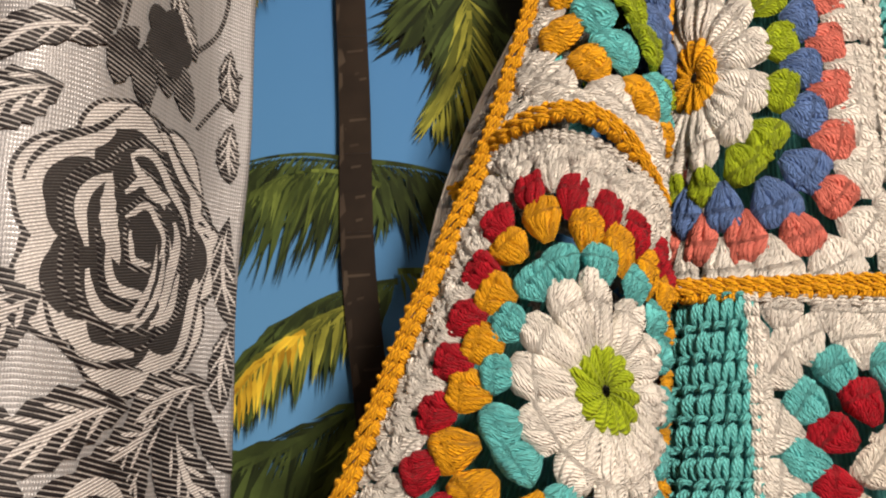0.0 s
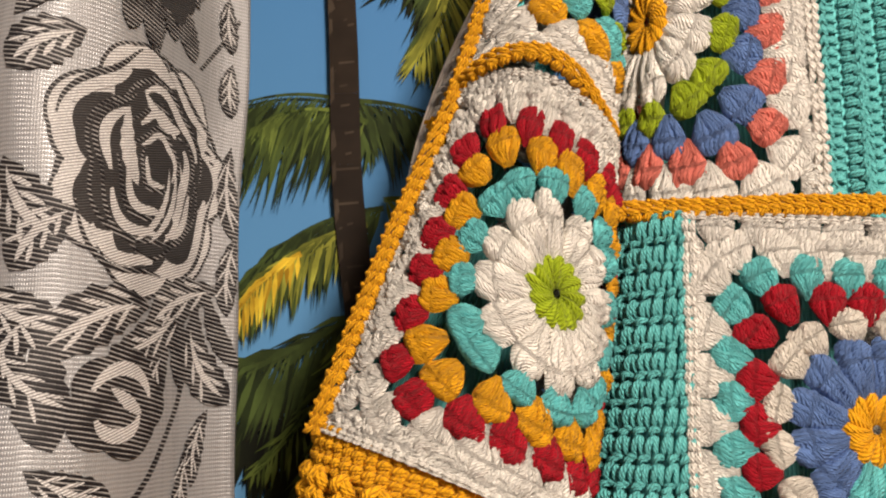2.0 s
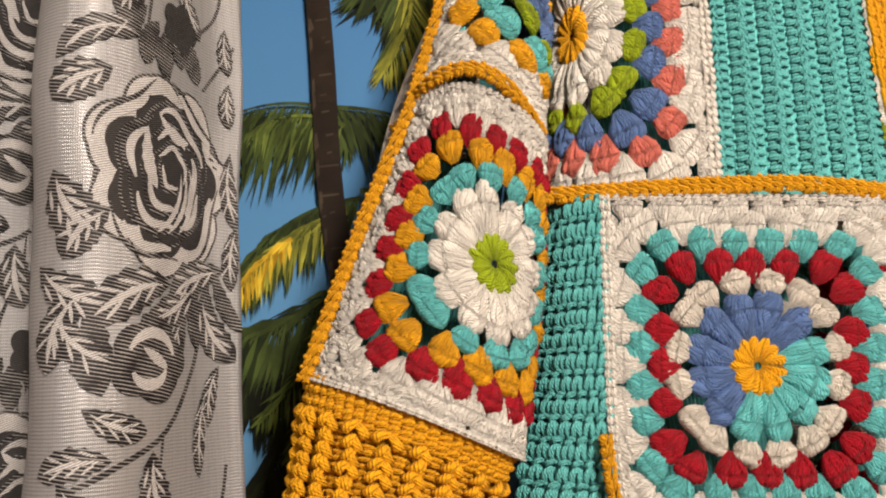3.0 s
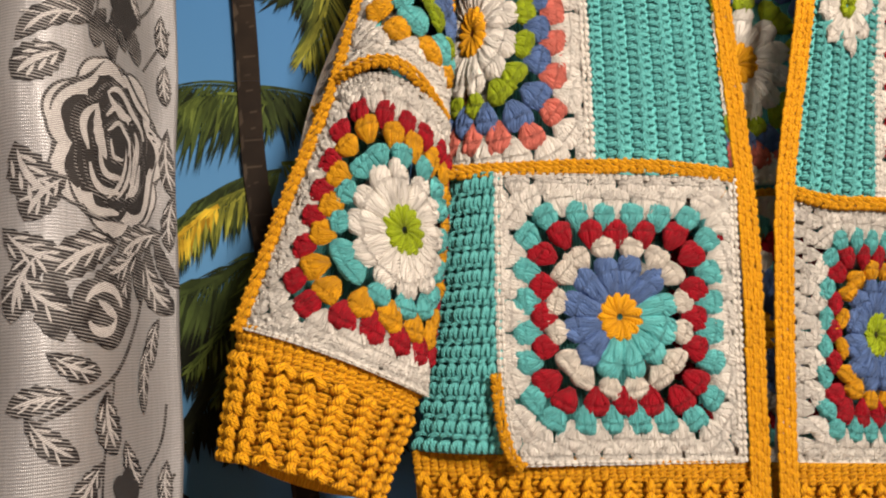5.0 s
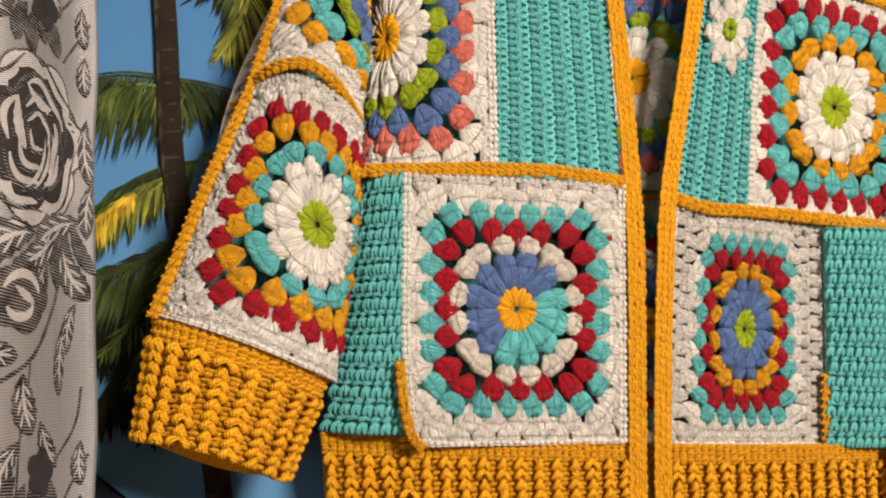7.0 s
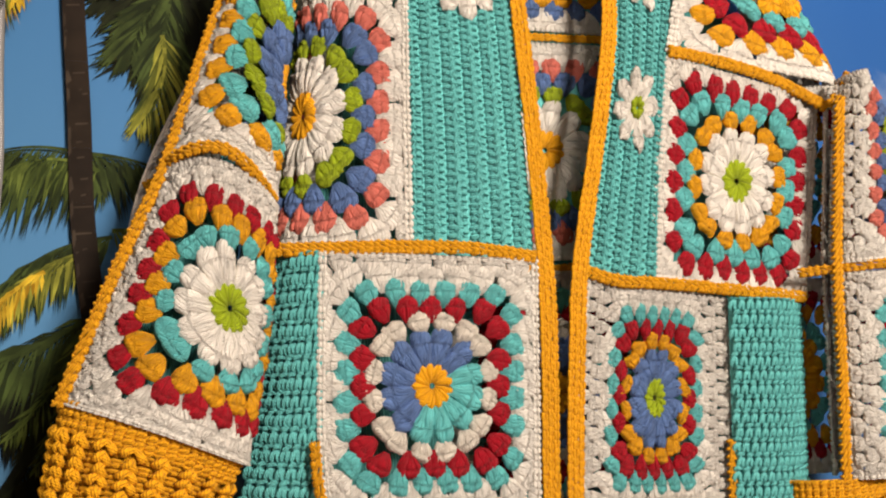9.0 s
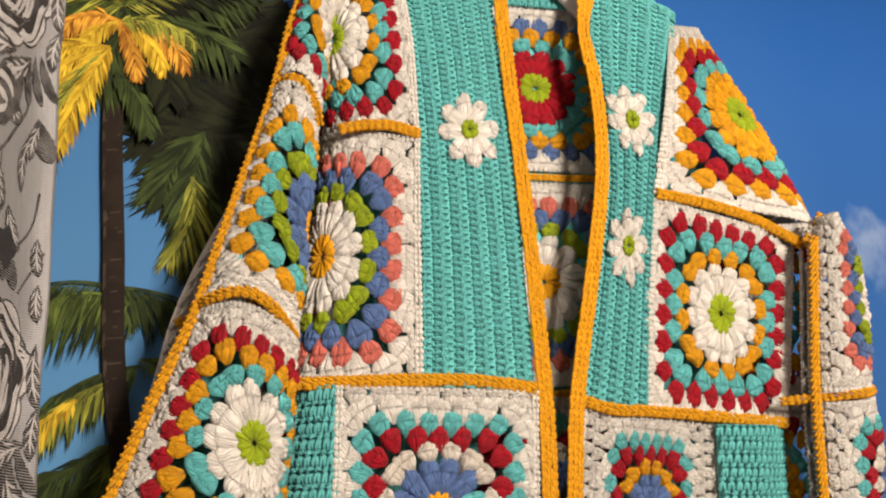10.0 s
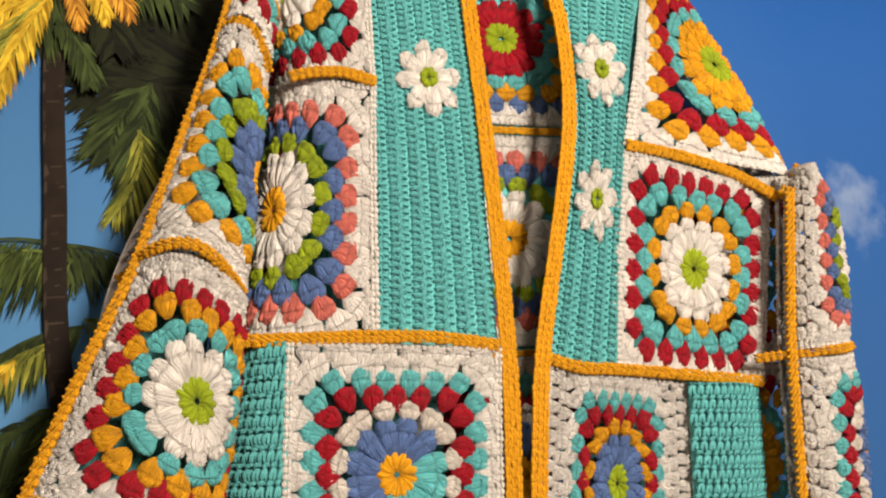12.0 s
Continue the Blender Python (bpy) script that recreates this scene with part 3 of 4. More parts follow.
# ---- the poster ----
def sky_print():
    m, t, p = nodes_of("printed_sky")
    co = t.nodes.new("ShaderNodeTexCoord")
    sep = t.nodes.new("ShaderNodeSeparateXYZ")
    t.links.new(co.outputs["Object"], sep.inputs[0])
    def span(out, lo, hi):
        n = t.nodes.new("ShaderNodeMapRange"); n.inputs[1].default_value, n.inputs[2].default_value = lo, hi
        t.links.new(out, n.inputs[0])
        return n.outputs[0]
    up = span(sep.outputs[2], 1.1, 1.75)
    out = span(sep.outputs[0], -.1, .75)
    low = mixed(t, out, (.105, .27, .47), (.026, .095, .26))
    high = mixed(t, out, (.03, .125, .33), (.011, .078, .30))
    base = mixed(t, up, low, high)
    mp = t.nodes.new("ShaderNodeMapping"); mp.inputs["Scale"].default_value = (1, 1, .7)
    t.links.new(co.outputs["Object"], mp.inputs[0])
    puffs = node(t, "ShaderNodeTexNoise", Scale=9.0, Detail=5.0, Roughness=.55)
    t.links.new(mp.outputs[0], puffs.inputs["Vector"])
    wisp = ramp(t, puffs.outputs[0], .64, (0,) * 3, .84, (.3,) * 3)
    far = t.nodes.new("ShaderNodeVectorMath"); far.operation = "DISTANCE"; far.inputs[1].default_value = (0.793, 0, 1.469)
    t.links.new(co.outputs["Object"], far.inputs[0])
    ragged = node(t, "ShaderNodeTexNoise", Scale=38.0, Detail=5.0)
    t.links.new(co.outputs["Object"], ragged.inputs["Vector"])
    reach = t.nodes.new("ShaderNodeMath"); reach.operation = "MULTIPLY_ADD"; reach.inputs[1].default_value = .10
    t.links.new(ragged.outputs[0], reach.inputs[0]); t.links.new(far.outputs["Value"], reach.inputs[2])
    cloud = ramp(t, reach.outputs[0], .055, (.5,) * 3, .100, (0,) * 3)
    t.links.new(mixed(t, cloud, mixed(t, wisp, base, (.35, .42, .52)), (.27, .35, .46)), p.inputs["Base Color"])
    p.inputs["Roughness"].default_value = .7
    p.inputs["Specular IOR Level"].default_value = .12
    crease = node(t, "ShaderNodeTexNoise", Scale=7.0, Detail=2.0)
    t.links.new(co.outputs["Object"], crease.inputs["Vector"])
    bump = node(t, "ShaderNodeBump", Strength=.25, Distance=.004)
    t.links.new(crease.outputs[0], bump.inputs["Height"]); t.links.new(bump.outputs[0], p.inputs["Normal"])
    return m


def leaf_print(name, c, c2):
    m, t, p = nodes_of(name)
    geo = t.nodes.new("ShaderNodeNewGeometry")
    co = t.nodes.new("ShaderNodeTexCoord")
    n = node(t, "ShaderNodeTexNoise", Scale=40.0, Detail=4.0)
    t.links.new(co.outputs["Object"], n.inputs["Vector"])
    a = mixed(t, geo.outputs["Random Per Island"], c, c2)
    t.links.new(mixed(t, ramp(t, n.outputs[0], .4, (.5,) * 3, .62, (0,) * 3), a, tuple(v * .45 for v in c)), p.inputs["Base Color"])
    p.inputs["Roughness"].default_value = .7
    p.inputs["Specular IOR Level"].default_value = .12
    return m


LEAF = {
    "deep": leaf_print("printed_deep_green", (.003, .004, .002), (.018, .023, .008)),
    "dark": leaf_print("printed_dark_green", (.007, .012, .004), (.060, .090, .022)),
    "green": leaf_print("printed_green", (.010, .022, .005), (.15, .20, .04)),
    "lime": leaf_print("printed_lime", (.03, .045, .008), (.42, .42, .06)),
    "gold": leaf_print("printed_gold", (.28, .15, .008), (.88, .62, .05)),
    "orange": leaf_print("printed_orange", (.22, .07, .008), (.80, .42, .05)),
    "bark": leaf_print("printed_bark", (.016, .011, .008), (.022, .015, .010)),
    "scar": leaf_print("printed_bark_scar", (.035, .025, .018), (.06, .045, .032)),
    "night": leaf_print("printed_shadow_navy", (.010, .014, .025), (.016, .022, .035)),
}
LAYER = [0]


def flat_mesh(name, polys, tone, parent, label=""):
    """Printed shapes: lists of (x, z) outlines, a hair in front of the last layer."""
    LAYER[0] += 1
    top = -.0006 - .00015 * LAYER[0]
    bm = bmesh.new()
    for k, poly in enumerate(polys):
        y = top - .00014 * ((k * 37) % len(polys)) / len(polys)
        try:
            bm.faces.new([bm.verts.new((x, y, z)) for x, z in poly])
        except ValueError:
            pass
    bmesh.ops.triangulate(bm, faces=[f for f in bm.faces if len(f.verts) > 4])
    for f in bm.faces:
        f.normal_update()
        if f.normal.y > 0:
            f.normal_flip()
    return part(name, bm, LEAF[tone], parent, label, False)


def frond(parent, x0, z0, x1, z1, arch, tone, leaf=.07, n=46, hang=.6, label=""):
    """A feathered palm leaf: a bent midrib with narrow leaflets that hang from both sides."""
    r = random.Random(int((x0 * 7 + z1 * 13 + x1 * 29) * 1e4) % 99991)
    a, b = Vector((x0, z0)), Vector((x1, z1))
    d = b - a
    side = Vector((-d.y, d.x)).normalized()
    m = (a + b) / 2 + side * arch
    def at(s):
        return a * (1 - s) ** 2 + m * 2 * s * (1 - s) + b * s * s
    polys = []
    last = None
    for i in range(17):
        s = i / 16
        p = at(s)
        t = (at(min(1, s + .02)) - at(max(0, s - .02))).normalized()
        q = Vector((-t.y, t.x)) * .0017 * (1.1 - s)
        if last:
            polys.append([last[0], last[1], tuple(p + q), tuple(p - q)])
        last = (tuple(p - q), tuple(p + q))
    for i in range(n):
        s = (i + .6) / n
        p = at(s)
        t = (at(min(1, s + .02)) - at(max(0, s - .02))).normalized()
        for k in (-1, 1):
            ln = leaf * (math.sin(math.pi * (.12 + .82 * s)) ** .7) * r.uniform(.75, 1.12)
            w = (Vector((-t.y, t.x)) * k * r.uniform(.5, .9) + t * (.55 + .5 * s) + Vector((0, -hang))).normalized()
            w = (w + Vector((r.uniform(-.12, .12), r.uniform(-.12, .12)))).normalized()
            e = p + w * ln + Vector((0, -hang * ln * .18))
            mid = p + w * ln * .5
            q = Vector((-w.y, w.x)) * r.uniform(.0014, .0027) * {"deep": 1.4, "dark": 1.0}.get(tone, .62)
            polys.append([tuple(p), tuple(mid + q), tuple(e), tuple(mid - q)])
    return flat_mesh("palm_frond", polys, tone, parent, label)


def trunk(parent, line, w0, w1):
    P = spline([(x, 0, z) for x, z in line], np.linspace(0, 1, 28))
    polys, bands = [], []
    for i in range(27):
        wa, wb = (w0 + (w1 - w0) * k / 27 for k in (i, i + 1))
        polys.append([(P[i, 0] - wa, P[i, 2]), (P[i, 0] + wa, P[i, 2]), (P[i + 1, 0] + wb, P[i + 1, 2]), (P[i + 1, 0] - wb, P[i + 1, 2])])
    body = flat_mesh("palm_trunk", polys, "bark", parent, "dark brown printed trunk")
    r = random.Random(5)
    for k in range(46):
        q = spline([(x, 0, z) for x, z in line], np.array([(k + r.random()) / 46]))[0]
        wd = (w0 + (w1 - w0) * k / 46)
        a, b = sorted((r.uniform(-.9, .9) * wd, r.uniform(-.9, .9) * wd))
        bands.append([(q[0] + a, q[2]), (q[0] + b, q[2] + .001), (q[0] + b, q[2] + .0024), (q[0] + a, q[2] + .0016)])
    for k in range(30):
        q = spline([(x, 0, z) for x, z in line], np.array([(k + r.random()) / 30]))[0]
        wd = (w0 + (w1 - w0) * k / 30)
        bands.append([(q[0] - wd, q[2]), (q[0] - wd * r.uniform(.5, .85), q[2] + .004), (q[0] - wd * .8, q[2] + r.uniform(.008, .016)), (q[0] - wd, q[2] + .012)])
    flat_mesh("bark_scar", bands, "scar", parent, "paler ring scars on the trunk")
    return body


def poster():
    root = tagged(new("palm_poster"), "glossy wall poster of palm trees against blue sky", "poster")
    s = sheet("printed_sheet", Cloth([(-.75, -.0002, .75), (-.75, -.0002, 1.30), (-.75, -.0002, 1.839)], [(1.5, -.0002, .75), (1.5, -.0002, 1.30), (1.5, -.0002, 1.839)], 2.25, 1.1), sky_print(), root, "blue printed sky", 4, 4, .004, 0, 1, 0)
    F = lambda *a, **k: frond(s, *a, **k)
    # the farther palm and the deep mass behind the sleeve
    for tip in ((.17, 1.70), (.20, 1.62), (.18, 1.52), (.12, 1.46), (.0, 1.50), (-.01, 1.62)):
        F(.075, 1.60, *tip, .03, "deep", leaf=.085, n=60, hang=.35)
    for k in range(13):
        a = k / 13 * 2 * math.pi
        F(.095, 1.585, .095 + .13 * math.cos(a), 1.585 + .11 * math.sin(a), .02, "deep", leaf=.065, n=70, hang=.3)
    for tip in ((.10, 1.695), (.14, 1.66), (.035, 1.68)):
        F(.005, 1.655, *tip, .02, "deep", leaf=.06, n=48, hang=.5)
    for tip, tone in (((-.005, 1.50), "dark"), ((.055, 1.44), "dark"), ((.10, 1.50), "deep"), ((.12, 1.56), "deep"), ((.02, 1.43), "dark")):
        F(.03, 1.565, *tip, -.012, tone, leaf=.05, n=46, hang=.5)
    for tip, tone in (((.045, 1.43), "dark"), ((.0, 1.44), "lime")):
        F(.02, 1.52, *tip, .02, tone, leaf=.04, n=30, hang=.6)
    # lower palm: long hanging leaves on both sides of the trunk
    F(-.02, 1.405, -.14, 1.40, -.035, "dark", leaf=.062, n=60, hang=1.5)
    F(-.05, 1.415, .06, 1.375, .022, "dark", leaf=.05, n=54, hang=1.5)
    F(-.03, 1.40, -.10, 1.40, -.02, "green", leaf=.03, n=24, hang=1.5)
    F(-.02, 1.345, -.115, 1.285, -.03, "dark", leaf=.045, n=52, hang=1.2)
    F(-.03, 1.335, -.112, 1.275, -.026, "lime", leaf=.034, n=44, hang=1.0)
    F(-.07, 1.318, -.115, 1.270, -.012, "gold", leaf=.022, n=26, hang=.9)
    for tip, tone in (((-.12, 1.20), "deep"), ((-.10, 1.14), "deep"), ((-.06, 1.13), "deep"), ((-.13, 1.25), "dark"), ((.01, 1.16), "deep"), ((.06, 1.13), "deep"), ((.07, 1.20), "deep")):
        F(-.03, 1.285, *tip, .018, tone, leaf=.05, n=54, hang=.7)
    for tip in ((-.095, 1.19), (-.075, 1.165)):
        F(-.04, 1.275, *tip, .016, "green", leaf=.028, n=30, hang=.5)
    F(-.02, 1.35, .045, 1.33, .014, "green", leaf=.03, n=30, hang=1.2)
    trunk(s, ((-.052, 1.67), (-.050, 1.55), (-.045, 1.45), (-.042, 1.36), (-.033, 1.278), (-.020, 1.18), (-.008, 1.08), (.0, .98)), .0085, .0105)
    flat_mesh("rock_shadow", [[(-.30, 1.05), (-.30, 1.10), (-.10, 1.10), (-.088, 1.085), (-.072, 1.075), (-.06, 1.06), (-.05, .95), (-.30, .95)]], "night", s, "dark printed rock")
    # the sunlit crown
    for k in range(9):
        a = k / 9 * 2 * math.pi + .2
        F(-.045, 1.682, -.045 + .12 * math.cos(a), 1.69 + .10 * math.sin(a), .02, "deep" if k % 2 else "dark", leaf=.05, n=44, hang=.6)
    for tip, tone in (((-.17, 1.72), "dark"), ((-.10, 1.80), "green"), ((-.02, 1.79), "dark"), ((.06, 1.77), "dark"), ((-.13, 1.77), "lime"), ((.08, 1.745), "deep")):
        F(-.045, 1.685, *tip, .02, tone, leaf=.055, n=52, hang=.35)
    for tip, tone in (((-.085, 1.79), "lime"), ((.03, 1.77), "lime"), ((-.05, 1.80), "green")):
        F(-.045, 1.685, *tip, -.014, tone, leaf=.036, n=40, hang=.2)
    for tip, arch, tone, leaf_ in (((.012, 1.625), .030, "orange", .026), ((-.008, 1.618), .020, "gold", .020), ((.022, 1.650), .026, "lime", .024), ((-.098, 1.650), -.028, "orange", .024), ((-.082, 1.628), -.018, "gold", .022), ((-.030, 1.612), .006, "orange", .020)):
        F(-.048, 1.668, *tip, arch, tone, leaf=leaf_, n=44, hang=.8)
    for tip, arch, tone, leaf_ in (((-.135, 1.600), -.034, "gold", .044), ((-.125, 1.560), -.030, "gold", .048), ((-.112, 1.525), -.024, "gold", .044), ((-.122, 1.500), -.020, "lime", .040), ((-.092, 1.540), -.012, "gold", .030)):
        F(-.055, 1.640, *tip, arch, tone, leaf=leaf_, n=54, hang=.8)
    for tip, arch in (((-.105, 1.735), -.012), ((-.075, 1.775), .008), ((-.020, 1.765), .012)):
        F(-.046, 1.690, *tip, arch, "gold", leaf=.022, n=34, hang=.25)
    F(-.05, 1.615, -.02, 1.56, .016, "dark", leaf=.03, n=30, hang=.9)


poster()


def rail():
    root = tagged(new("wooden_rail"), "brown wooden rail along the top of the poster", "rail")
    part("board", block(bmesh.new(), -.8, 1.6, -.012, .011, 1.8475, 1.95, .002), WOOD, root)
    part("edge_strip", block(bmesh.new(), -.8, 1.6, -.010, .011, 1.8400, 1.8470, .001), WOOD_DARK, root, "darker lower edge strip")


rail()

# ---- the curtain ----
FOLD = np.array([(-.082, -.093), (-.090, -.100), (-.098, -.112), (-.105, -.133), (-.112, -.155), (-.122, -.174), (-.138, -.186), (-.155, -.184), (-.170, -.170), (-.178, -.140),
                 (-.186, -.110), (-.205, -.108), (-.222, -.130), (-.238, -.160), (-.262, -.172), (-.285, -.15), (-.30, -.11), (-.33, -.10), (-.36, -.14), (-.40, -.16), (-.44, -.12), (-.5, -.1)])
_fine = spline(FOLD, np.linspace(0, 1, 240))
_arc = np.r_[0, np.cumsum(np.linalg.norm(np.diff(_fine, axis=0), axis=1))]


class Drape(Cloth):
    """The curtain: x runs from its free edge, y is the height over the floor."""

    def __init__(self):
        self.w, self.h = _arc[-1], 1.0

    def at(self, s, z):
        x, y = np.interp(s, _arc, _fine[:, 0]), np.interp(s, _arc, _fine[:, 1])
        k = .0025 * np.sin(z * 23 + s * 31) + .0015 * np.sin(z * 51 - s * 60)
        return np.stack([x + .2 * k, y + k, z], -1)

    def place(self, x, y, h):
        e = .002
        p = self.at(x, y)
        n = np.cross(self.at(x, y + e) - self.at(x, y - e), self.at(x + e, y) - self.at(x - e, y))
        n /= np.linalg.norm(n, axis=-1, keepdims=True)
        return p + n * np.asarray(h)[..., None]


DRAPE = Drape()
WEFT = [0]
WEAVE = ("woven_stem", "woven_rose", "outer_petal_line", "outer_petal", "outer_petal_shade", "rose_petal_ring", "rose_heart", "petal_line", "petal_highlight", "woven_leaf", "leaf_vein", "woven_bud", "half_open_rose", "half_open_petal")


def curtain():
    root = tagged(new("brocade_curtain"), "silver grey brocade curtain with woven dark roses", "curtain")
    s, z = np.meshgrid(np.r_[np.linspace(0, .18, 60), np.linspace(.19, _arc[-1], 60)], np.linspace(.15, 1.95, 150))
    a, b = DRAPE.place(s.ravel(), z.ravel(), np.zeros(s.size)), DRAPE.place(s.ravel(), z.ravel(), np.full(s.size, -.0008))
    n = 120
    i, j = np.meshgrid(np.arange(n - 1), np.arange(149))
    q = (j * n + i).ravel()
    q = np.stack([q, q + n, q + n + 1, q + 1], -1)
    e = np.arange(149) * n
    N = s.size
    edge = np.stack([e, e + N, e + n + N, e + n], -1)
    uv = np.stack([s.ravel(), z.ravel()], -1)
    body = put("cloth", raw_mesh("cloth", np.r_[a, b], np.r_[q, q[:, ::-1] + N, edge], np.r_[uv, uv]), CLOTH, root)
    return root, body


CURTAIN, CURTAIN_CLOTH = curtain()


def woven(name, outlines, m, label=""):
    """Woven figures on the curtain: filled strips, each a list of (left, right) pairs of (s, z)."""
    WEFT[0] += 1
    h = .0003 + .0001 * WEAVE.index(name) + .000012 * (WEFT[0] % 8)
    for strip in outlines:
        w = 9
        f = np.linspace(0, 1, w)[None, :, None]
        S = np.asarray(strip, float)
        V = (S[:, None, 0] * (1 - f) + S[:, None, 1] * f).reshape(-1, 2)
        V[:, 0] = np.maximum(V[:, 0], .0004)
        r, c = np.meshgrid(np.arange(len(S) - 1), np.arange(w - 1), indexing="ij")
        o = (r * w + c).ravel()
        Q = np.stack([o, o + 1, o + w + 1, o + w], -1)
        co = DRAPE.place(V[:, 0], V[:, 1], np.full(len(V), h))
        put(name, raw_mesh(name, co, Q, V), m, CURTAIN, label)


def leaf_strip(s, z, a, length, width, bend=0.0):
    out = []
    for i in range(13):
        t = i / 12
        wd = width * math.sin(math.pi * t ** .8) ** .8 / 2 * (1 + .12 * math.sin(t * 40))
        ang = a + bend * (t - .5)
        x, y = s + math.cos(ang) * length * (t - .5), z + math.sin(ang) * length * (t - .5)
        nx, ny = -math.sin(ang) * wd, math.cos(ang) * wd
        out.append(((x + nx, y + ny), (x - nx, y - ny)))
    return out


def arc_strip(s, z, rs, rz, a0, a1, width, n=18, wob=0.0):
    out = []
    for i in range(n + 1):
        t = i / n
        a = radians(a0 + (a1 - a0) * t)
        wd = width * (math.sin(math.pi * min(max(t, .04), .96)) ** .5)
        k = 1 + wob * math.sin(a * 5)
        out.append(((s + math.cos(a) * (rs * k - wd / 2), z + math.sin(a) * (rz * k - wd / 2)), (s + math.cos(a) * (rs * k + wd / 2), z + math.sin(a) * (rz * k + wd / 2))))
    return out


def blob_strip(s, z, rs, rz, lobes=7, deep=.1, turn_=0.0, n=56):
    out = []
    for i in range(n + 1):
        a = i / n * 2 * math.pi
        k = 1 + deep * (abs(math.sin(a * lobes / 2 + turn_)) - .5)
        out.append(((s, z), (s + math.cos(a) * rs * k, z + math.sin(a) * rz * k)))
    return out


def rose(s, z, rs, rz):
    woven("woven_rose", [blob_strip(s, z, rs * .92, rz * .92, 7, .12)], SATIN_DARK, "large woven rose")
    for i in range(7):
        a = i / 7 * 2 * math.pi + .35
        cs, cz = s + math.cos(a) * rs * .60, z + math.sin(a) * rz * .60
        woven("outer_petal_line", [blob_strip(cs, cz, rs * .44, rz * .40, 3, .12, a)], SATIN_DARK)
        woven("outer_petal", [blob_strip(cs, cz, rs * .41, rz * .37, 3, .12, a)], SATIN_PALE)
        woven("outer_petal_shade", [blob_strip(cs - math.cos(a) * rs * .09, cz - math.sin(a) * rz * .09, rs * .33, rz * .29, 3, .14, a)], SATIN_GREY)
    woven("rose_petal_ring", [blob_strip(s + .002, z, rs * .66, rz * .66, 6, .14, .4)], SATIN_DARK)
    woven("rose_heart", [blob_strip(s + .002, z, rs * .63, rz * .63, 6, .14, .4)], SATIN_GREY)
    pale, dark = [], []
    for r, a0, a1, w in ((.78, 100, 150, .10), (.80, 20, 62, .10), (.80, 190, 232, .11), (.80, 265, 318, .11), (.58, 70, 165, .10), (.54, 195, 250, .09), (.56, 262, 330, .10), (.55, 345, 405, .09), (.40, 50, 130, .08), (.42, 150, 235, .13), (.38, 250, 345, .09), (.24, 30, 200, .07), (.15, 230, 380, .06)):
        pale.append(arc_strip(s, z + .002, rs * r, rz * r, a0, a1, rs * w, 18, .07))
        dark.append(arc_strip(s, z + .002, rs * (r + w * .8), rz * (r + w * .75), a0 - 8, a1 + 14, rs * .05, 18, .07))
    pale.append(leaf_strip(s + rs * .36, z + rz * .12, 1.35, rz * .62, rs * .15, .4))
    for k in range(3):
        pale.append(leaf_strip(s - rs * (.10 + .13 * k), z - rz * (.30 - .04 * k), 2.0 - .12 * k, rz * .75, rs * .07, -.6))
    pale.append(leaf_strip(s - rs * .02, z + rz * .42, .4, rs * .6, rs * .13, .6))
    woven("petal_highlight", pale, SATIN_PALE)
    woven("petal_line", dark, SATIN_DARK)


def leaf(s, z, a, length, width, bend=.3, veins=True):
    woven("woven_leaf", [leaf_strip(s, z, a, length, width, bend)], SATIN_DARK)
    if veins:
        woven("leaf_vein", [leaf_strip(s, z, a, length * .8, width * .16, bend)] + [leaf_strip(s + k * math.cos(a) * length * .2 + o * math.sin(a) * width * .2, z + k * math.sin(a) * length * .2 - o * math.cos(a) * width * .2, a + .5 * o, length * .26, width * .09) for k in (-1, 0, 1) for o in (-1, 1)], SATIN_PALE)


def stem(points, width=.0022):
    P = spline([(x, 0, y) for x, y in points], np.linspace(0, 1, 20))
    t = np.gradient(P, axis=0)
    n = np.stack([-t[:, 2], t[:, 0]], -1)
    n /= np.linalg.norm(n, axis=1, keepdims=True)
    woven("woven_stem", [[((p[0] + d[0] * width / 2, p[2] + d[1] * width / 2), (p[0] - d[0] * width / 2, p[2] - d[1] * width / 2)) for p, d in zip(P, n)]], SATIN_DARK)


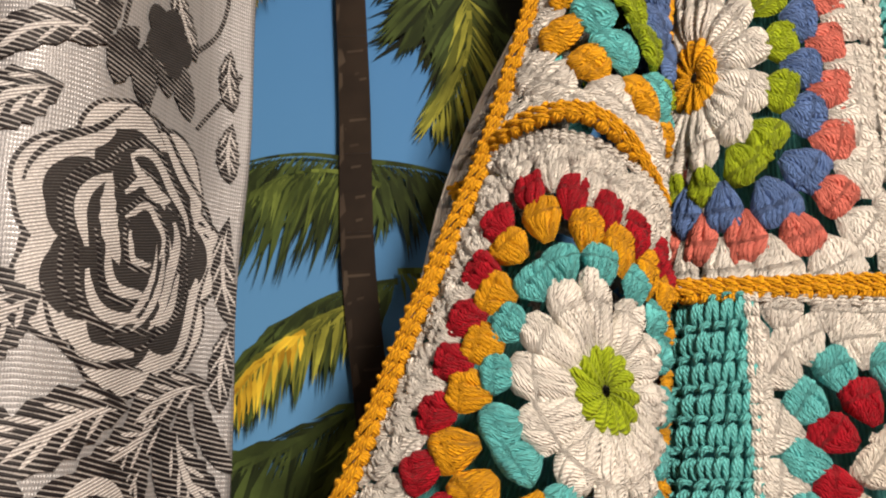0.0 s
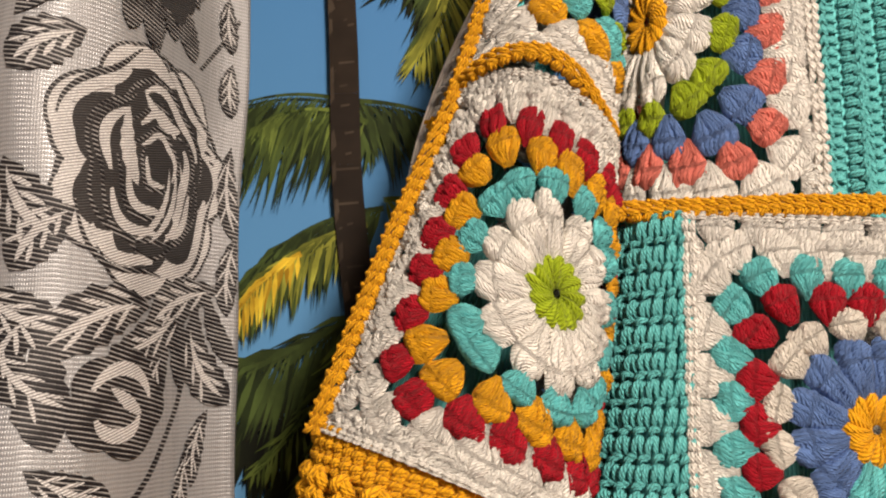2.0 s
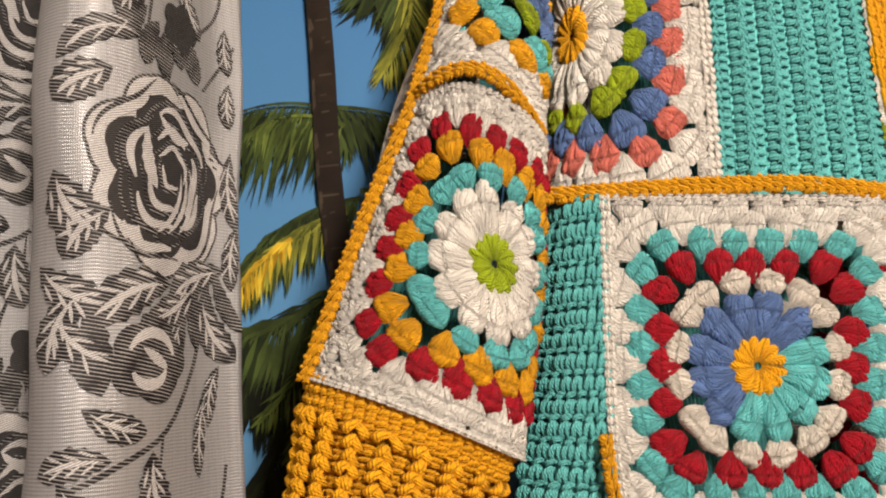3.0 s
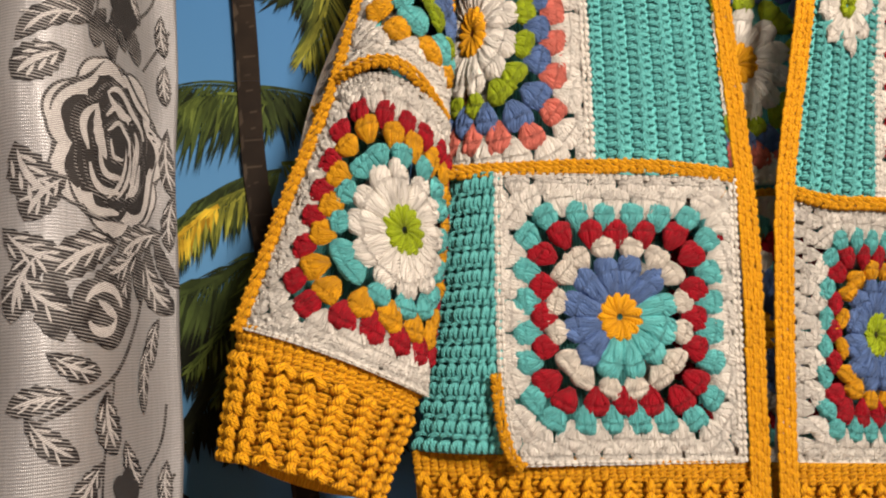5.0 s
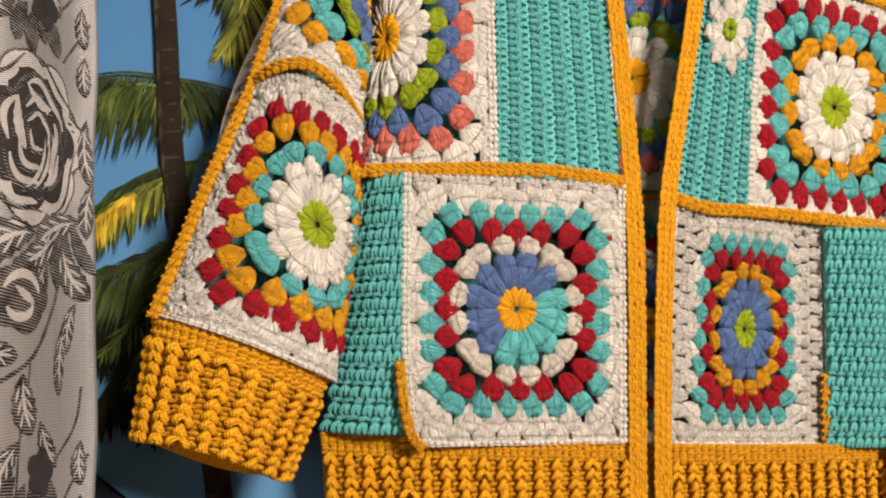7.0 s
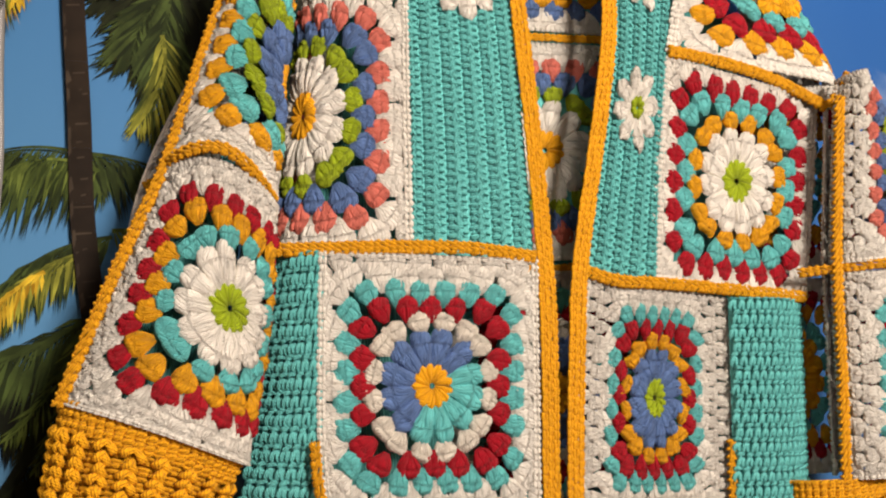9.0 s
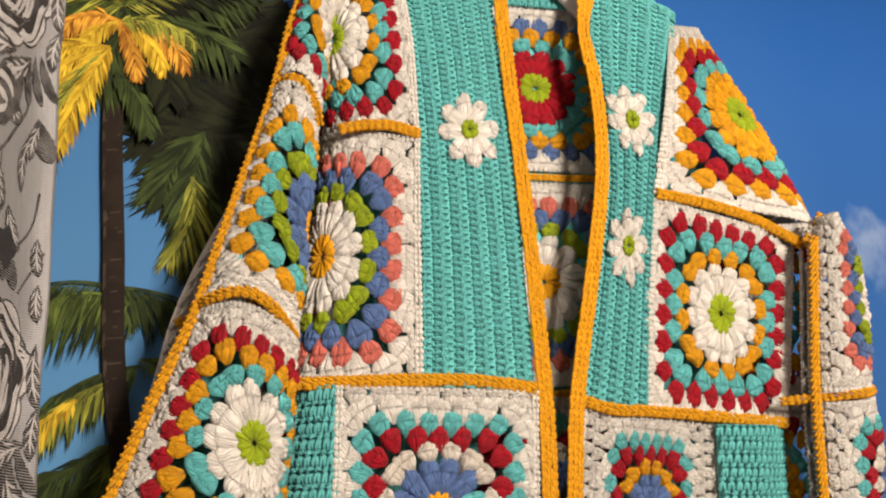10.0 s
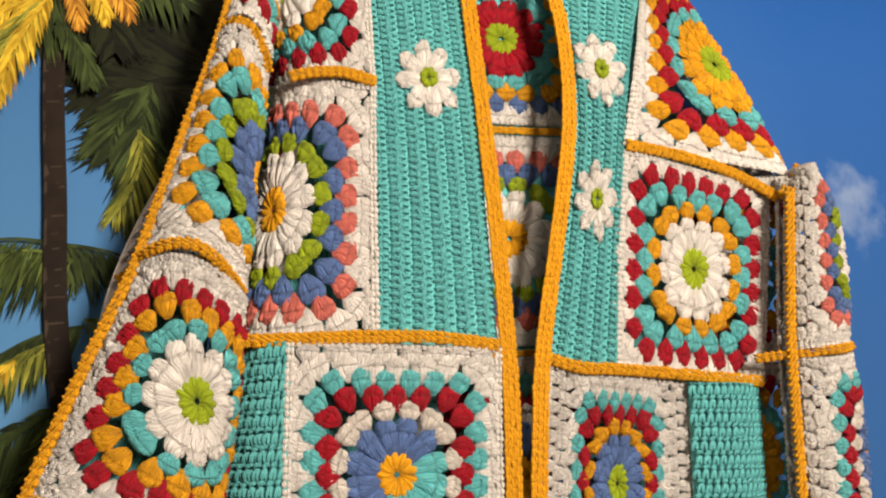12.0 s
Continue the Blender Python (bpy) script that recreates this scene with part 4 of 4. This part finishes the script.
def spray(dz, ds=0.0):
    """One repeat of the pattern: a full rose with leaves, a half-open rose below and a hanging spray."""
    S = lambda s: s + ds
    stem(((S(.062), 1.38 + dz), (S(.05), 1.41 + dz), (S(.02), 1.44 + dz), (S(.012), 1.47 + dz)))
    stem(((S(.03), 1.39 + dz), (S(.02), 1.405 + dz), (S(.006), 1.425 + dz)))
    leaf(S(.113), 1.373 + dz, 2.5, .034, .022)
    leaf(S(.104), 1.402 + dz, 2.75, .055, .014, .7)
    leaf(S(.118), 1.305 + dz, 1.0, .042, .026, .5)
    leaf(S(.112), 1.295 + dz, 2.3, .036, .02, .4)
    for k in range(5):
        leaf(S(.042 + .011 * k), 1.405 + dz + .006 * math.sin(k * 2), 1.2 + .25 * k, .030, .013, .2, False)
    woven("woven_bud", [blob_strip(S(.052), 1.42 + dz, .012, .014, 5, .3)], SATIN_GREY)
    leaf(S(.012), 1.385 + dz, 1.5, .03, .012)
    leaf(S(.008), 1.33 + dz, 1.45, .05, .012)
    leaf(S(.007), 1.29 + dz, 1.7, .04, .012)
    rose(S(.060), 1.330 + dz, .051, .058)
    leaf(S(.085), 1.264 + dz, 2.75, .062, .024, .4)
    leaf(S(.05), 1.257 + dz, 2.6, .05, .02, -.4)
    for k in range(4):
        leaf(S(.012 + .011 * k), 1.262 + dz - .004 * k, 1.1 + .2 * k, .040, .010, .3, False)
    stem(((S(.035), 1.25 + dz), (S(.03), 1.235 + dz), (S(.040), 1.215 + dz), (S(.06), 1.19 + dz), (S(.09), 1.176 + dz), (S(.11), 1.168 + dz)), .003)
    woven("half_open_rose", [blob_strip(S(.070), 1.229 + dz, .025, .021, 5, .2)], SATIN_DARK)
    woven("half_open_petal", [arc_strip(S(.070), 1.229 + dz, .017, .014, 20, 170, .006), arc_strip(S(.072), 1.226 + dz, .012, .010, 190, 340, .006), leaf_strip(S(.068), 1.23 + dz, .5, .022, .006)], SATIN_PALE)
    leaf(S(.112), 1.236 + dz, .72, .048, .016, .5)
    leaf(S(.022), 1.210 + dz, 1.85, .036, .011)
    leaf(S(.032), 1.19 + dz, 1.75, .05, .010)
    leaf(S(.090), 1.196 + dz, .35, .038, .015)
    leaf(S(.110), 1.180 + dz, 3.0, .038, .016)
    leaf(S(.066), 1.163 + dz, 1.35, .040, .020)
    leaf(S(.105), 1.156 + dz, .75, .040, .015)
    stem(((S(.06), 1.19 + dz), (S(.062), 1.17 + dz), (S(.07), 1.14 + dz), (S(.075), 1.11 + dz)), .002)
    leaf(S(.045), 1.135 + dz, 1.1, .036, .014)
    leaf(S(.085), 1.128 + dz, 2.2, .040, .016)
    leaf(S(.014), 1.12 + dz, 1.5, .03, .012)


spray(0)
spray(.30, .0)
spray(-.30, .0)
spray(.12, .175)
spray(-.18, .175)
for k in (0, 2, 3, 5, 6):
    leaf(.020 + .017 * k, 1.245 - .006 * (k % 3), 1.0 + .45 * (k % 4), .046, .019, .4, k % 2 == 0)
leaf(.035, 1.275, 2.7, .050, .020, .3)
leaf(.118, 1.262, .5, .045, .020, .4)
leaf(.013, 1.512, 1.15, .036, .020, .2, False)
leaf(.060, 1.545, 1.9, .040, .026, .4)
leaf(.050, 1.525, .8, .030, .018, .4)

# ---- the cardigan ----
CARD = tagged(new("crochet_cardigan"), "open crochet cardigan of bright granny squares hanging against the poster", "cardigan")


def cardigan():
    C = CARD
    # insides of the back, seen between the fronts
    back = Cloth([(.10, -.035, 1.04), (.10, -.028, 1.40), (.14, -.022, 1.745)], [(.575, -.035, 1.04), (.585, -.028, 1.40), (.545, -.022, 1.73)], .46, .70)
    sheet("back_panel", back, YARN["teal"], C, "plain inner side of the back", 20, 30, .003, 0, 1, -.006)
    granny(C, Cloth([(.265, -.022, 1.535), (.267, -.02, 1.72)], [(.467, -.022, 1.535), (.467, -.02, 1.725)], .2, .19), "green", "red", ("turquoise", "mustard", "blue"), "inner side of a red flower granny square")
    granny(C, Cloth([(.255, -.026, 1.315), (.258, -.024, 1.522)], [(.455, -.026, 1.315), (.46, -.024, 1.522)], .2, .205), "mustard", "white", ("green", "blue", "salmon"), "inner side of a white flower granny square")
    granny(C, Cloth([(.245, -.03, 1.09), (.248, -.028, 1.305)], [(.445, -.03, 1.09), (.45, -.028, 1.305)], .2, .21), "mustard", "blue", ("cream", "red", "turquoise"), "inner side of a blue flower granny square")
    for z in (1.528, 1.309):
        c = ribbon([(.26, -.026, z), (.36, -.026, z - .001), (.46, -.026, z)], .007)
        put("seam_trim", strand_mesh("seam_trim", c, chain_rows(c, 1, .006)), YARN["mustard"], C, "mustard joining seam")
    c = Cloth([(.30, -.026, 1.718), (.30, -.022, 1.741)], [(.46, -.026, 1.722), (.46, -.022, 1.745)], .16, .024)
    put("neck_strip", strand_mesh("neck_strip", c, level_stitches(c, .007, .008)), YARN["teal"], C, "teal stitches along the back neck")

    # front with the large daisy square, sleeve side to opening
    c = Cloth([(.103, -.085, 1.316), (.121, -.085, 1.43), (.138, -.085, 1.545)], [(.210, -.086, 1.315), (.213, -.086, 1.43), (.217, -.085, 1.539)], .19, .215, turned(2.0, .6, .03, -1))
    granny(C, c, "mustard", "white", ("green", "blue", "salmon"), "white daisy granny square with green, blue and salmon rounds", kx=.97, ky=.97)
    c = Cloth([(.138, -.080, 1.541), (.130, -.075, 1.63), (.150, -.055, 1.735)], [(.217, -.085, 1.547), (.215, -.080, 1.65), (.207, -.050, 1.752)], .165, .20, turned(1.75, .5, .05, -1))
    granny(C, c, "green", "white", ("mustard", "turquoise", "red"), "shoulder granny square with red, turquoise and mustard rounds")
    c = Cloth([(.211, -.086, 1.314), (.216, -.086, 1.43), (.217, -.084, 1.54), (.213, -.075, 1.66), (.205, -.05, 1.75), (.205, -.02, 1.775)], [(.316, -.082, 1.309), (.315, -.080, 1.41), (.312, -.078, 1.53), (.308, -.068, 1.65), (.309, -.048, 1.765), (.312, -.02, 1.79)], .104, .46, swell(.004))
    tagged(put("front_panel", strand_mesh("front_panel", c, sideways_stitches(c, .0098, .0058)), YARN["teal"], C, "teal front panel worked sideways"), kind="stuff")
    sheet("panel_ground", c, YARN["teal"], C, "", 8, 30, .001, 0, 1, -.0012)
    daisy(C, c, .002, -.006, .034, .98, .1)
    c = Cloth([(.138, -.088, 1.114), (.132, -.089, 1.18), (.138, -.088, 1.319)], [(.302, -.087, 1.106), (.308, -.087, 1.2), (.315, -.086, 1.309)], .172, .205, swell(.001))
    granny(C, c, "mustard", "blue", ("cream", "red", "turquoise"), "patch pocket granny square with a blue and turquoise flower", "turquoise", ky=.93)
    c = Cloth([(.071, -.060, 1.126), (.090, -.058, 1.20), (.103, -.058, 1.317)], [(.138, -.084, 1.122), (.136, -.086, 1.20), (.142, -.084, 1.320)], .062, .195, swell(.014))
    tagged(put("side_strip", strand_mesh("side_strip", c, level_stitches(c, .0082, .0128)), YARN["teal"], C, "teal side strip in level rows"), kind="stuff")
    sheet("strip_lining", c, YARN["teal"], C, "", 8, 12, .002, 0, 1, -.0012)

    # front with the small pocket
    c = Cloth([(.361, -.074, 1.293), (.388, -.074, 1.407), (.412, -.070, 1.522), (.413, -.064, 1.63), (.425, -.048, 1.748), (.435, -.025, 1.782)], [(.433, -.078, 1.285), (.449, -.078, 1.40), (.466, -.078, 1.508), (.492, -.068, 1.60), (.530, -.048, 1.712), (.540, -.025, 1.730)], .085, .43, swell(.003))
    tagged(put("front_panel", strand_mesh("front_panel", c, sideways_stitches(c, .0090, .0058)), YARN["teal"], C, "narrower teal front panel worked sideways"), kind="stuff")
    sheet("panel_ground", c, YARN["teal"], C, "", 8, 30, .001, 0, 1, -.0012)
    daisy(C, c, -.002, .040, .034, .92, .3)
    daisy(C, c, -.004, -.078, .034, .85, .2)
    c = Cloth([(.459, -.080, 1.496), (.485, -.078, 1.60), (.518, -.050, 1.700)], [(.660, -.083, 1.470), (.598, -.078, 1.60), (.560, -.05, 1.70)], .19, .20, turned(1.46, .24, .03, 1))
    granny(C, c, "green", "mustard", ("turquoise", "red", "mustard"), "shoulder granny square with a mustard flower")
    c = Cloth([(.428, -.079, 1.290), (.441, -.079, 1.39), (.458, -.079, 1.493)], [(.576, -.080, 1.270), (.597, -.080, 1.37), (.612, -.082, 1.456)], .17, .195, swell(.001))
    granny(C, c, "green", "white", ("mustard", "turquoise", "red"), "white flower granny square with red outer round", kx=1.05, ky=1.09)
    c = Cloth([(.331, -.074, 1.100), (.345, -.074, 1.20), (.364, -.074, 1.294)], [(.487, -.072, 1.090), (.494, -.072, 1.18), (.501, -.072, 1.272)], .15, .195, swell(.002))
    granny(C, c, "green", "blue", ("mustard", "red", "turquoise"), "patch pocket granny square with an oval blue flower", kx=.70, ky=.97)
    c = Cloth([(.481, -.080, 1.090), (.49, -.080, 1.18), (.497, -.080, 1.272)], [(.562, -.070, 1.085), (.570, -.070, 1.18), (.577, -.070, 1.268)], .095, .185, swell(.014))
    tagged(put("side_strip", strand_mesh("side_strip", c, level_stitches(c, .0082, .0124)), YARN["teal"], C, "teal side strip in level rows"), kind="stuff")
    sheet("strip_lining", c, YARN["teal"], C, "", 8, 12, .002, 0, 1, -.0012)

    # ribbed hems
    c = Cloth([(.074, -.058, 1.035), (.071, -.060, 1.127)], [(.306, -.084, 1.030), (.308, -.084, 1.106)], .235, .088, swell(.012))
    tagged(put("hem_rib", strand_mesh("hem_rib", c, rib_rows(c, .0135)), YARN["mustard"], C, "mustard ribbed hem"), kind="stuff")
    sheet("rib_lining", c, YARN["mustard"], C, "", 16, 6, .002, 0, 1, -.0012)
    c = Cloth([(.325, -.078, 1.030), (.325, -.080, 1.103)], [(.562, -.070, 1.02), (.565, -.070, 1.088)], .24, .078, swell(.012))
    tagged(put("hem_rib", strand_mesh("hem_rib", c, rib_rows(c, .0135)), YARN["mustard"], C, "mustard ribbed hem"), kind="stuff")
    sheet("rib_lining", c, YARN["mustard"], C, "", 16, 6, .002, 0, 1, -.0012)

    # sleeve that hangs free, with its ribbed cuff
    wide = .245
    c = Cloth([(-.040, -.095, 1.217), (-.008, -.092, 1.296), (.027, -.088, 1.377)], [(.078, -.095, 1.165), (.095, -.092, 1.26), (.104, -.088, 1.353)], wide, .205, tube(180, -62, .032), .016, .004)
    granny(C, c, "green", "white", ("turquoise", "mustard", "red"), "sleeve granny square with a white daisy and red outer round", kx=.74, ky=.95)
    # sleeve's back half; its teal puts shade behind the stitch gaps, here and below
    sheet("sleeve_inner_shade", c, YARN["teal"], C, "", 20, 12, .002, 1.0, 1.49, -.003)
    c = Cloth([(.027, -.088, 1.384), (.056, -.086, 1.47), (.086, -.082, 1.567)], [(.104, -.088, 1.360), (.115, -.086, 1.46), (.124, -.082, 1.545)], .2, .195, tube(180, -188, .030), .016, .016)
    granny(C, c, "mustard", "blue", ("green", "turquoise", "mustard"), "upper sleeve granny square with a blue flower", kx=.87, ky=.92)
    sheet("sleeve_inner_shade", c, YARN["teal"], C, "", 20, 12, .002, 1.0, 1.16, -.003)
    c = Cloth([(.090, -.080, 1.578), (.110, -.072, 1.655), (.146, -.05, 1.728)], [(.127, -.080, 1.562), (.140, -.072, 1.645), (.168, -.05, 1.732)], .17, .18, tube(185, -205, .028), .010, .014)
    granny(C, c, "green", "white", ("mustard", "turquoise", "red"), "sleeve head granny square with red outer round")
    sheet("sleeve_inner_shade", c, YARN["teal"], C, "", 20, 12, .002, .9, 1.0, -.003)
    c = Cloth([(-.052, -.095, 1.131), (-.044, -.095, 1.180), (-.039, -.095, 1.221)], [(.040, -.095, 1.099), (.057, -.095, 1.138), (.074, -.095, 1.169)], .30, .088, tube(180, -180, .028), .004, .008)
    tagged(put("cuff", strand_mesh("cuff", c, rib_rows(c, .0155, .020)), YARN["mustard"], C, "mustard ribbed cuff, open at the wrist"), kind="stuff")
    sheet("cuff_lining", c, YARN["mustard"], C, "", 36, 6, .002, 0, 1, -.0012)

    # back half of the hanging sleeve, showing past its edge seam
    c = Cloth([(-.016, -.062, 1.290), (-.004, -.062, 1.335), (.006, -.062, 1.375), (.026, -.064, 1.425), (.060, -.066, 1.49)], [(.045, -.060, 1.285), (.052, -.060, 1.335), (.060, -.060, 1.38), (.075, -.062, 1.43), (.095, -.064, 1.49)], .055, .21, swell(-.004))
    tagged(put("sleeve_back", strand_mesh("sleeve_back", c, level_stitches(c, .0085, .0100)), YARN["white"], C, "white back half of the sleeve"), kind="stuff")
    sheet("sleeve_back_ground", c, YARN["cream"], C, "", 8, 16, .001, 0, 1, -.0016)
    c = ribbon([(.009, -.069, 1.373), (.018, -.070, 1.376), (.035, -.070, 1.380)], .008)
    put("seam_trim", strand_mesh("seam_trim", c, rope_rows(c, .0062)), YARN["mustard"], C, "raised mustard joining seam")

    # the other sleeve, folded back
    c = Cloth([(.590, -.105, 1.296), (.600, -.107, 1.37), (.617, -.107, 1.466)], [(.653, -.10, 1.300), (.664, -.10, 1.38), (.658, -.10, 1.43), (.640, -.095, 1.466)], .2, .19, tube(178, -150, .026), .004, -.002)
    granny(C, c, "mustard", "white", ("green", "blue", "salmon"), "upper granny square of the folded sleeve with salmon round", kx=.71, ky=.95)
    c = Cloth([(.577, -.105, 1.112), (.583, -.105, 1.20), (.590, -.105, 1.288)], [(.640, -.10, 1.115), (.655, -.10, 1.21), (.655, -.10, 1.292)], .2, .185, tube(178, -150, .026), -.002, 0)
    granny(C, c, "mustard", "blue", ("cream", "red", "turquoise"), "lower granny square of the folded sleeve with turquoise round", kx=.70, ky=.95)
    c = Cloth([(.520, -.050, 1.292), (.535, -.050, 1.470)], [(.632, -.078, 1.295), (.652, -.078, 1.475)], .15, .165)
    granny(C, c, "green", "white", ("turquoise", "mustard", "red"), "inner sleeve granny square in shade")
    c = Cloth([(.510, -.050, 1.112), (.520, -.050, 1.287)], [(.618, -.078, 1.112), (.632, -.078, 1.288)], .15, .18)
    granny(C, c, "green", "mustard", ("turquoise", "mustard", "red"), "inner sleeve granny square in shade")
    c = Cloth([(.535, -.085, 1.035), (.538, -.085, 1.112)], [(.630, -.085, 1.035), (.640, -.085, 1.115)], .13, .08, tube(180, 0, .030), .0, .0)
    tagged(put("cuff", strand_mesh("cuff", c, rib_rows(c, .0145, .018)), YARN["mustard"], C, "mustard ribbed cuff"), kind="stuff")
    sheet("cuff_lining", c, YARN["mustard"], C, "", 16, 6, .002, 0, 1, -.0012)

    # front edge band, up one side, round the neck and down the other
    c = ribbon([(.308, -.088, 1.035), (.314, -.090, 1.15), (.320, -.090, 1.25), (.3225, -.086, 1.315), (.321, -.084, 1.41), (.317, -.082, 1.515), (.313, -.074, 1.64), (.318, -.052, 1.755), (.328, -.02, 1.788)], .0145)
    put("front_band", strand_mesh("front_band", c, chain_rows(c, 3, .0068)), YARN["mustard"], C, "mustard edging band")
    c = ribbon([(.327, -.090, 1.03), (.336, -.090, 1.16), (.345, -.088, 1.24), (.355, -.084, 1.305), (.380, -.082, 1.41), (.403, -.080, 1.52), (.408, -.073, 1.615), (.403, -.066, 1.690), (.424, -.050, 1.745), (.412, -.028, 1.782), (.38, -.012, 1.792), (.33, -.012, 1.79)], .0145)
    put("front_band", strand_mesh("front_band", c, chain_rows(c, 3, .0068)), YARN["mustard"], C, "mustard edging band")

    # mustard joining seams
    seams = [
        ([(.104, -.084, 1.321), (.15, -.088, 1.321), (.205, -.089, 1.321), (.26, -.088, 1.319), (.314, -.087, 1.311)], .012),
        ([(.143, -.090, 1.541), (.165, -.092, 1.546), (.19, -.092, 1.547), (.218, -.087, 1.543)], .011),
        ([(.128, -.098, 1.178), (.129, -.100, 1.15), (.134, -.098, 1.125), (.143, -.096, 1.113)], .008),
        ([(.361, -.078, 1.300), (.392, -.079, 1.290), (.43, -.080, 1.287), (.50, -.081, 1.279), (.577, -.080, 1.270)], .012),
        ([(.458, -.083, 1.497), (.51, -.083, 1.489), (.56, -.084, 1.476), (.60, -.088, 1.456), (.614, -.094, 1.444)], .012),
        ([(.606, -.104, 1.442), (.619, -.106, 1.457), (.633, -.104, 1.474)], .010),
        ([(.571, -.112, 1.112), (.578, -.114, 1.20), (.584, -.116, 1.292), (.595, -.117, 1.37), (.608, -.117, 1.448)], .011),
        ([(.556, -.100, 1.290), (.59, -.116, 1.292), (.625, -.132, 1.294), (.658, -.108, 1.298)], .009),
        ([(.482, -.079, 1.092), (.483, -.079, 1.115), (.486, -.079, 1.15)], .008),
        ([(-.043, -.106, 1.214), (-.027, -.106, 1.254), (-.010, -.105, 1.297), (.008, -.104, 1.338), (.026, -.102, 1.380), (.055, -.100, 1.47), (.087, -.096, 1.570), (.108, -.088, 1.655), (.142, -.062, 1.732)], .0095),
        ([(.024, -.093, 1.380), (.042, -.118, 1.388), (.065, -.126, 1.389), (.085, -.120, 1.377), (.103, -.094, 1.357)], .010),
        ([(.087, -.088, 1.573), (.098, -.108, 1.578), (.110, -.112, 1.573), (.121, -.104, 1.557), (.126, -.09, 1.545)], .009),
    ]
    for line, w in seams:
        c = ribbon(line, w)
        put("seam_trim", strand_mesh("seam_trim", c, rope_rows(c, .0062)), YARN["mustard"], C, "raised mustard joining seam")


cardigan()


# ---- the hanger ----
def rod(points, radius, n=60, flat=1.0, ring=14):
    P = spline(points, np.linspace(0, 1, n))
    t = np.gradient(P, axis=0)
    t /= np.linalg.norm(t, axis=1, keepdims=True)
    up = np.array([0, 1.0, 0])
    a = np.cross(t, up); a /= np.linalg.norm(a, axis=1, keepdims=True)
    b = np.cross(t, a)
    k = np.arange(ring) * 2 * math.pi / ring
    r = np.asarray(radius(np.linspace(0, 1, n)) if callable(radius) else np.full(n, radius))
    co = P[:, None] + (a[:, None] * np.cos(k)[None, :, None] + b[:, None] * flat * np.sin(k)[None, :, None]) * r[:, None, None]
    i, j = np.meshgrid(np.arange(ring), np.arange(n - 1))
    q = np.stack([j * ring + i, j * ring + (i + 1) % ring, (j + 1) * ring + (i + 1) % ring, (j + 1) * ring + i], -1).reshape(-1, 4)
    return co.reshape(-1, 3), q


def hanger():
    root = tagged(new("padded_hanger"), "padded grey satin clothes hanger inside the cardigan", "hanger")
    co, q = rod([(.175, -.034, 1.665), (.25, -.034, 1.718), (.33, -.036, 1.752), (.385, -.038, 1.762), (.44, -.034, 1.720), (.51, -.034, 1.650), (.55, -.034, 1.60)], lambda s: .026 * np.sin(math.pi * (.1 + .8 * s)) ** .5 * (1 + .006 * np.sin(s * 90)), 120, .45)
    put("padding", raw_mesh("padding", co, q), SATIN, root)
    co, q = rod([(.375, -.038, 1.765), (.375, -.040, 1.82), (.377, -.045, 1.885), (.370, -.040, 1.925), (.365, -.020, 1.9335), (.365, .0, 1.932), (.366, .008, 1.931)], .0018, 60, 1, 8)
    put("hook", raw_mesh("hook", co, q), STEEL, root, "thin steel hook")
    for line in (((.365, -.050, 1.772), (.378, -.054, 1.776), (.394, -.054, 1.764), (.408, -.052, 1.745), (.413, -.050, 1.725)), ((.366, -.050, 1.772), (.358, -.054, 1.774), (.350, -.056, 1.765), (.347, -.054, 1.752))):
        co, q = rod(line, lambda s: .0052 * (1 - .35 * s), 40, .15, 12)
        put("ribbon_tail", raw_mesh("ribbon_tail", co, q), SATIN, root, "pale satin ribbon tail")


hanger()
